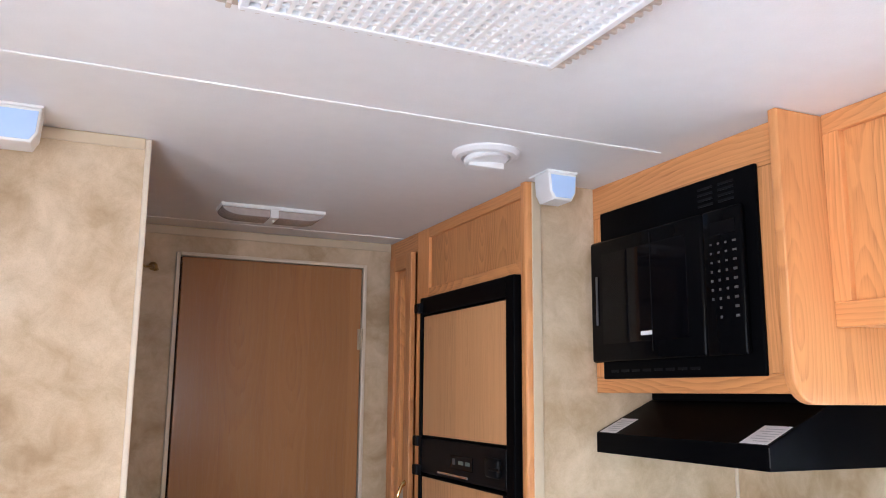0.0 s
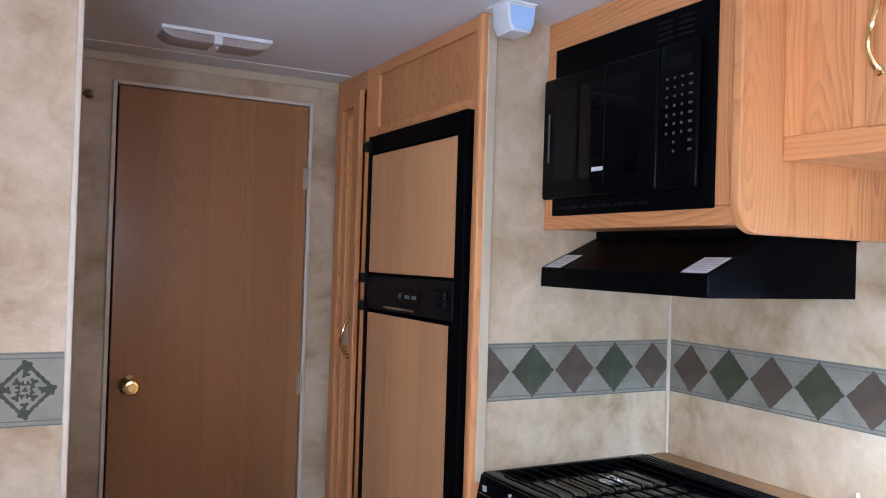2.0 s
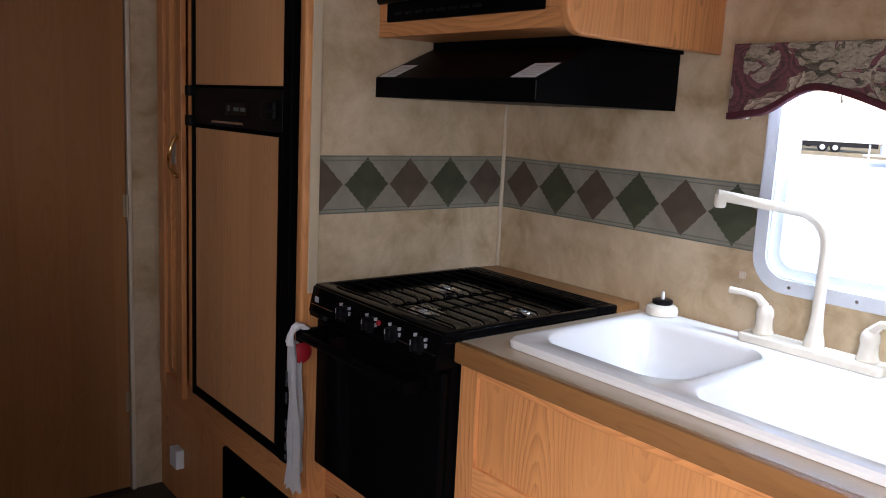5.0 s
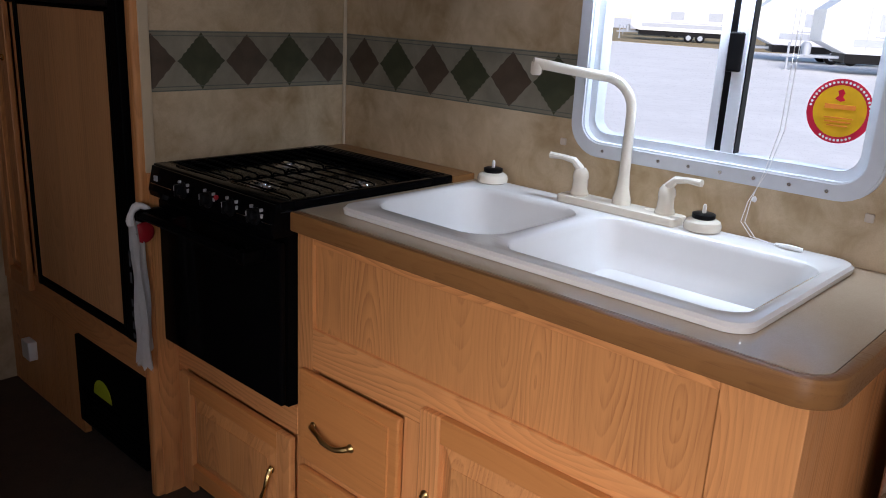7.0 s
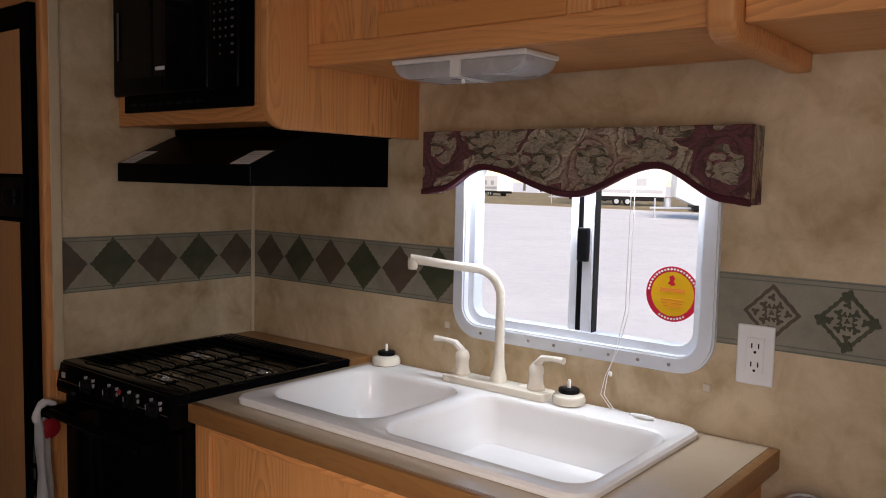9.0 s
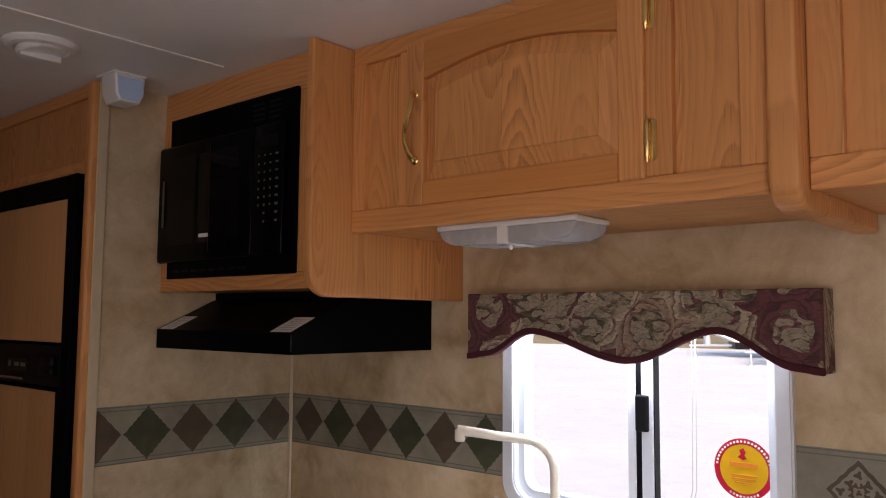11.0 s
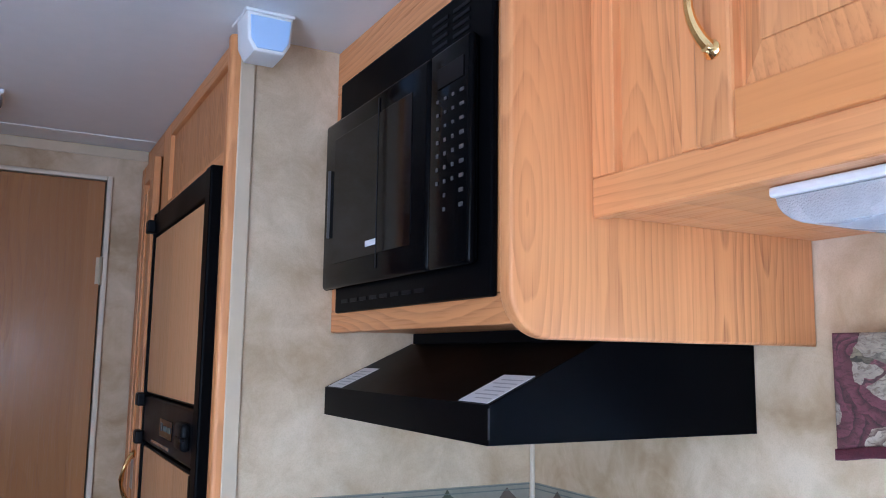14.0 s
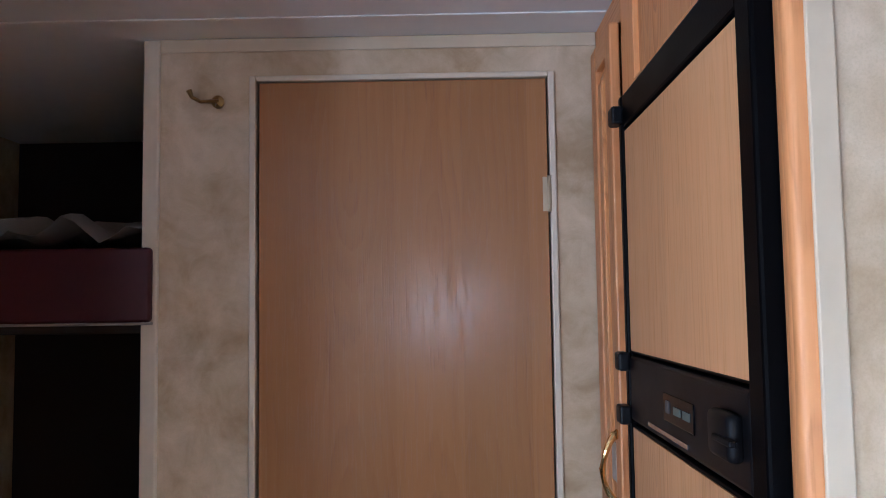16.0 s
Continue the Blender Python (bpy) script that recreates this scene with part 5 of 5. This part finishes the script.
cord = thing("blind_cord", (2.07, 0.81, 0.91), "two thin white blind cords with a small bead", "blind cord")
for k, (dy, bulge) in enumerate(((0.0, 0.012), (0.008, 0.02))):
    pts = [(2.088, 0.806 - dy, 1.42), (2.086, 0.808 - dy, 1.12), (2.078, 0.818 - dy + bulge * 0.3, 1.04), (2.070, 0.828 + bulge * 0.6, 0.98), (2.062, 0.825 + bulge, 0.94), (2.058, 0.80 + bulge, 0.916), (2.055, 0.765, SZ + 0.003)]
    part("string", tube(pts, 0.0009, 5), white_plastic, cord, smooth=True)
part("bead", turned([(0.002, 0), (0.0042, 0.003), (0.0042, 0.008), (0.002, 0.011)], (2.071, 0.829, 0.98), (0, 0, 1), 10), white_plastic, cord, smooth=True)
part("tassel", tube([(2.056, 0.77, SZ + 0.005), (2.052, 0.745, SZ + 0.006), (2.055, 0.72, SZ + 0.005)], [0.003, 0.005, 0.004], 8), white_plastic, cord, smooth=True)

out_ = thing("power_outlet", (XW, 0.54, 1.066), "white double power outlet plate", "outlet")
part("plate", box(XW - 0.006, XW - 0.002, 0.505, 0.575, 1.008, 1.124, 0.003, 3), white_plastic, out_)
part("insert", box(XW - 0.0078, XW - 0.0055, 0.5235, 0.5565, 1.032, 1.100, 0.001), white_plastic, out_)
for z in (1.084, 1.048):
    for y in (0.5335, 0.5465):
        part("slot", box(XW - 0.0084, XW - 0.0077, y - 0.0012, y + 0.0012, z - 0.005, z + 0.005), black_rubber, out_)
    part("ground_hole", turned([(0.0028, 0), (0.0028, 0.0006)], (XW - 0.0078, 0.540, z - 0.012), (-1, 0, 0), 10), black_rubber, out_)
for y, z in ((1.297, 1.026), (0.632, 0.985)):
    bump = thing("wall_bumper", (XW, y, z), "small clear plastic bumper on the wall", "bumper", "wall bumpers")
    part("pad", box(XW - 0.005, XW - 0.0005, y - 0.008, y + 0.008, z - 0.008, z + 0.008, 0.002), beige_plastic, bump)

# ---- ceiling things ----
ac = thing("ceiling_air_conditioner", (0.86, 1.12, TOP - 0.03), "ceiling air conditioner grille, white lattice in a beige frame", "air conditioner")
AX0, AX1, AY0, AY1 = 0.60, 1.134, 0.86, 1.382
part("tray", box(AX0, AX1, AY0, AY1, TOP - 0.022, TOP - 0.0005, 0.006, 3), beige_plastic, ac)
fx0, fx1, fy0, fy1 = AX0 + 0.03, AX1 - 0.028, AY0 + 0.03, AY1 - 0.020
for k in range(26):
    y = AY0 + 0.02 + (AY1 - AY0 - 0.04) * k / 25
    part("louvre", box(AX1 - 0.027, AX1 - 0.003, y - 0.004, y + 0.003, TOP - 0.028, TOP - 0.0225, 0.001), beige_plastic, ac)
    x = AX0 + 0.02 + (AX1 - AX0 - 0.04) * k / 25
    part("louvre", box(x - 0.004, x + 0.003, AY1 - 0.019, AY1 - 0.003, TOP - 0.028, TOP - 0.0225, 0.001), beige_plastic, ac)
part("well", box(fx0, fx1, fy0, fy1, TOP - 0.0245, TOP - 0.0222), grey_plastic, ac)
for x0, x1, y0, y1 in ((fx0, fx1, fy0, fy0 + 0.012), (fx0, fx1, fy1 - 0.012, fy1), (fx0, fx0 + 0.012, fy0 + 0.012, fy1 - 0.012), (fx1 - 0.012, fx1, fy0 + 0.012, fy1 - 0.012)):
    part("grille_frame", box(x0, x1, y0, y1, TOP - 0.036, TOP - 0.0246, 0.002), white_plastic, ac)
for k in range(1, 26):
    x = fx0 + 0.012 + (fx1 - fx0 - 0.024) * k / 26
    part("grille_bar", box(x - 0.0035, x + 0.0035, fy0 + 0.012, fy1 - 0.012, TOP - 0.034, TOP - 0.0248), trim_white, ac)
    y = fy0 + 0.012 + (fy1 - fy0 - 0.024) * k / 26
    part("grille_bar", box(fx0 + 0.012, fx1 - 0.012, y - 0.0035, y + 0.0035, TOP - 0.0335, TOP - 0.0252), trim_white, ac)

vnt = thing("ceiling_vent", (1.268, 1.897, TOP - 0.02), "round white ceiling air vent with a turning flap", "vent")
part("ring", turned([(0.076, 0), (0.076, 0.004), (0.068, 0.012), (0.056, 0.014), (0.052, 0.008)], (1.268, 1.897, TOP - 0.0005), (0, 0, -1), 32), white_plastic, vnt, smooth=True)
part("flap", turned([(0.050, 0), (0.050, 0.010), (0.046, 0.013)], (1.268, 1.897, TOP - 0.010), Vector((0.1, -0.12, -1)).normalized(), 28), white_plastic, vnt, smooth=True)
part("grip", box(1.225, 1.311, 1.894, 1.900, TOP - 0.034, TOP - 0.02, 0.002), white_plastic, vnt)


def speaker(x0, x1, y0, y1, z0):
    ob = thing("wall_speaker", ((x0 + x1) / 2, (y0 + y1) / 2, z0), "small pale grey speaker under the ceiling", "speaker", "ceiling speakers")
    pts = [(x0, TOP - 0.006), (x0 + 0.003, z0 + 0.02), (x0 + 0.014, z0), (x1 - 0.014, z0), (x1 - 0.003, z0 + 0.02), (x1, TOP - 0.006)]
    part("case", extrude(pts, 1, y0, y1, 0.005, 3), white_plastic, ob, smooth=True)
    inner = [(x0 + 0.005, TOP - 0.014), (x0 + 0.008, z0 + 0.020), (x0 + 0.018, z0 + 0.005), (x1 - 0.018, z0 + 0.005), (x1 - 0.008, z0 + 0.020), (x1 - 0.005, TOP - 0.014)]
    part("grille", extrude(inner, 1, y0 - 0.003, y0 - 0.0005, 0.001), grey_plastic, ob)
    part("bracket", box(x0 - 0.003, x1 + 0.003, y0, y1 + 0.02, TOP - 0.0062, TOP - 0.0005, 0.002), white_plastic, ob)
    return ob


speaker(1.459, 1.537, 1.945, 2.015, 1.957)
speaker(0.285, 0.378, 1.985, 2.06, 1.955)

# ---- dinette bench and the seat by the window ----
BX = 0.33
bench = thing("dinette_bench", (0.762, 1.90, 0), "dinette bench with floral back cushion and maroon quilted top roll", "bench")
part("end_panel", box(0.750, 0.764, 1.915, 2.000, 0, 0.872, 0.004), oak_z, bench)
part("back_board", box(BX, 0.749, 1.985, 2.000, 0, 0.868, 0.004), oak_y, bench)
part("seat_box", box(BX, 0.749, 1.40, 1.984, 0, 0.40, 0.004), oak_panel, bench)
bm = bmesh.new()
nx, na = 90, 28
rows = []
for i in range(nx + 1):
    x = BX + (0.772 - BX) * i / nx
    tail = min(1.0, (nx - i) / 7)
    close = 0.25 + 0.75 * math.sqrt(1 - (1 - tail) ** 2)
    line = []
    for k in range(na):
        a = 2 * math.pi * k / na
        quilt = 0.006 * abs(math.sin(x * 105 + 2.0 * a)) * abs(math.sin(x * 105 - 2.0 * a))
        cy = math.copysign(abs(math.cos(a)) ** 0.55, math.cos(a)) * (0.051 + quilt)
        cz = math.copysign(abs(math.sin(a)) ** 0.65, math.sin(a)) * (0.015 + quilt)
        line.append(bm.verts.new((x, 1.946 + cy * close, 0.889 + cz * close)))
    rows.append(line)
for a, b in zip(rows, rows[1:]):
    for k in range(na):
        bm.faces.new((a[k], a[(k + 1) % na], b[(k + 1) % na], b[k]))
bm.faces.new(rows[0][::-1])
bm.faces.new(rows[-1])
bmesh.ops.recalc_face_normals(bm, faces=bm.faces[:])
part("maroon_roll", bm, maroon, bench, "maroon quilted roll along the top", True)
part("back_cushion", box(BX, 0.744, 1.905, 1.984, 0.49, 0.868, 0.03, 5), floral_pink, bench, "floral tapestry cushion", True)
part("seat_cushion", box(BX, 0.744, 1.38, 1.90, 0.405, 0.485, 0.03, 4), floral_pink, bench, "floral tapestry cushion", True)
bench.rotation_euler = (0, 0, radians(-16))

sofa = thing("sofa", (1.9, 0.1, 0), "floral upholstered sofa beside the counter end", "sofa")
part("base", box(1.62, XW - 0.004, -0.9, 0.46, 0, 0.40, 0.004), oak_panel, sofa)
part("seat", box(1.58, XW - 0.01, -0.88, 0.29, 0.405, 0.53, 0.04, 5), floral_pink, sofa, "floral tapestry seat cushion", True)
part("armrest", box(1.80, XW - 0.006, 0.30, 0.475, 0.405, 0.835, 0.05, 6), floral_pink, sofa, "floral tapestry armrest cushion", True)

# ---- outside ----
GZ = -0.8
bm = box(-400, 900, -600, 900, GZ - 0.1, GZ)
single("ground", bm, gravel, "pale bright gravel yard", "ground", kind="structure")
bm = box(64, 135, -60, 220, GZ, GZ + 0.03)
single("grass_strip", bm, dry_grass, "strip of dry grass and earth", "grass", kind="structure")


def trailer(x, y, length, turn, height=2.7, nose=0.6, size=1.0):
    """A parked travel trailer with wheels, hitch and jack."""
    ob = tagged(new("travel_trailer"), "white travel trailer parked in the yard", "trailer", "parked trailers")
    ORIGIN[ob] = Vector((0, 0, 0))
    w = 2.4
    L = length
    side = [(-L / 2, 0.75), (L / 2 - nose, 0.75), (L / 2, 1.15), (L / 2, height - 0.7), (L / 2 - nose, height), (-L / 2, height)]
    bodyp = part("body", extrude(side, 1, -w / 2, w / 2, 0.06, 3), trailer_white, ob)
    part("frame_rail", box(-L / 2 + 0.1, L / 2 - nose, -w / 2 + 0.08, w / 2 - 0.08, 0.42, 0.80), black_rubber, ob)
    part("nose_panel", box(L / 2 + 0.002, L / 2 + 0.02, -w / 2 + 0.1, w / 2 - 0.1, 1.16, 1.6), trailer_white, ob)
    for s in (-1, 1):
        y0, y1 = sorted((s * (w / 2 + 0.003), s * (w / 2 + 0.016)))
        part("stripe", box(-L / 2 + 0.2, L / 2 - nose - 0.2, y0, y1, 1.02, 1.30), trailer_grey, ob)
        part("stripe", box(-L / 2 + 0.2, L / 2 - nose - 0.9, y0, y1, 1.36, 1.42), trailer_grey, ob)
        for a in (-0.32, 0.02):
            # panes in the lightened grey, haze painted over their dark glass
            part("window", box(L * a, L * a + 1.0, y0, y1, 1.6, 2.2, 0.004), trailer_grey, ob)
        part("door_seam", box(L * 0.24, L * 0.24 + 0.04, y0, y1, 0.85, 2.45), trailer_grey, ob)
    for dx in (-0.85, 0.0):
        for s in (-1, 1):
            wheel = part("wheel", turned([(0.2, 0), (0.33, 0.01), (0.35, 0.05), (0.35, 0.17), (0.33, 0.2), (0.2, 0.21)], (dx - 0.3, s * (w / 2 - 0.05), 0.35), (0, -s, 0), 24), black_rubber, ob, smooth=True)
            part("rim", turned([(0.19, 0), (0.17, 0.02), (0.06, 0.03)], (dx - 0.3, s * (w / 2 - 0.052), 0.35), (0, s, 0), 16), trailer_grey, wheel)
    part("hitch", tube([(L / 2 - 0.8, -0.7, 0.6), (L / 2 + 1.1, 0, 0.55), (L / 2 - 0.8, 0.7, 0.6)], 0.06, 6), trailer_grey, ob)
    part("jack", tube([(L / 2 + 0.9, 0, 0.0), (L / 2 + 0.9, 0, 1.05)], 0.045, 8), trailer_grey, ob)
    part("jack_foot", box(L / 2 + 0.75, L / 2 + 1.05, -0.15, 0.15, 0, 0.03), trailer_grey, ob)
    for s in (-0.2, 0.2):
        part("gas_bottle", turned([(0.15, 0), (0.155, 0.03), (0.155, 0.38), (0.10, 0.46), (0.05, 0.5)], (L / 2 + 0.28, s, 0.6), (0, 0, 1), 14), trailer_grey, ob, smooth=True)
    ob.matrix_world = pose(x, y, GZ, 0, 0, turn) @ Matrix.Scale(size, 4)
    return ob


trailer(52.4, 17.7, 6.5, 120, 3.0, 0.9, 1.25)
trailer(44.2, 11.4, 6.0, 120, 3.0, 0.9, 1.25)
trailer(75, 38, 8.0, 116, 3.5, 0.6, 1.25)
trailer(90, 48, 8.0, 116, 3.4)
trailer(97, 68, 7.0, 60, 2.9)
trailer(64, 7, 7.0, 100)


def bare_tree(x, y, h, seed):
    """A leafless tree: a tapered trunk with forked limbs."""
    rnd = random.Random(seed)
    ob = tagged(new("bare_tree"), "leafless tree at the edge of the yard", "tree", "bare trees")
    ORIGIN[ob] = Vector((0, 0, 0))
    part("trunk", tube([(0, 0, 0), (0.1, 0, h * 0.3), (0.0, 0.1, h * 0.6), (0.1, 0.1, h)], [h * 0.022, h * 0.017, h * 0.01, h * 0.002], 7), bark, ob)
    for k in range(12):
        z = h * (0.3 + 0.6 * k / 12)
        a = k * 2.4 + rnd.random()
        l = h * 0.32 * (1.1 - k / 14)
        d = Vector((math.cos(a), math.sin(a), 0))
        p = Vector((0.05, 0.05, z))
        part("limb", tube([p, p + d * l * 0.5 + Vector((0, 0, l * 0.35)), p + d * l + Vector((0, 0, l * 0.95))], [h * 0.007, h * 0.004, h * 0.001], 5), bark, ob)
    ob.location = (x, y, GZ)
    return ob


for k, (x, y, h) in enumerate(((150, 60, 11), (155, 75, 13), (148, 92, 10), (160, 104, 14), (152, 45, 10))):
    bare_tree(x, y, h, k)
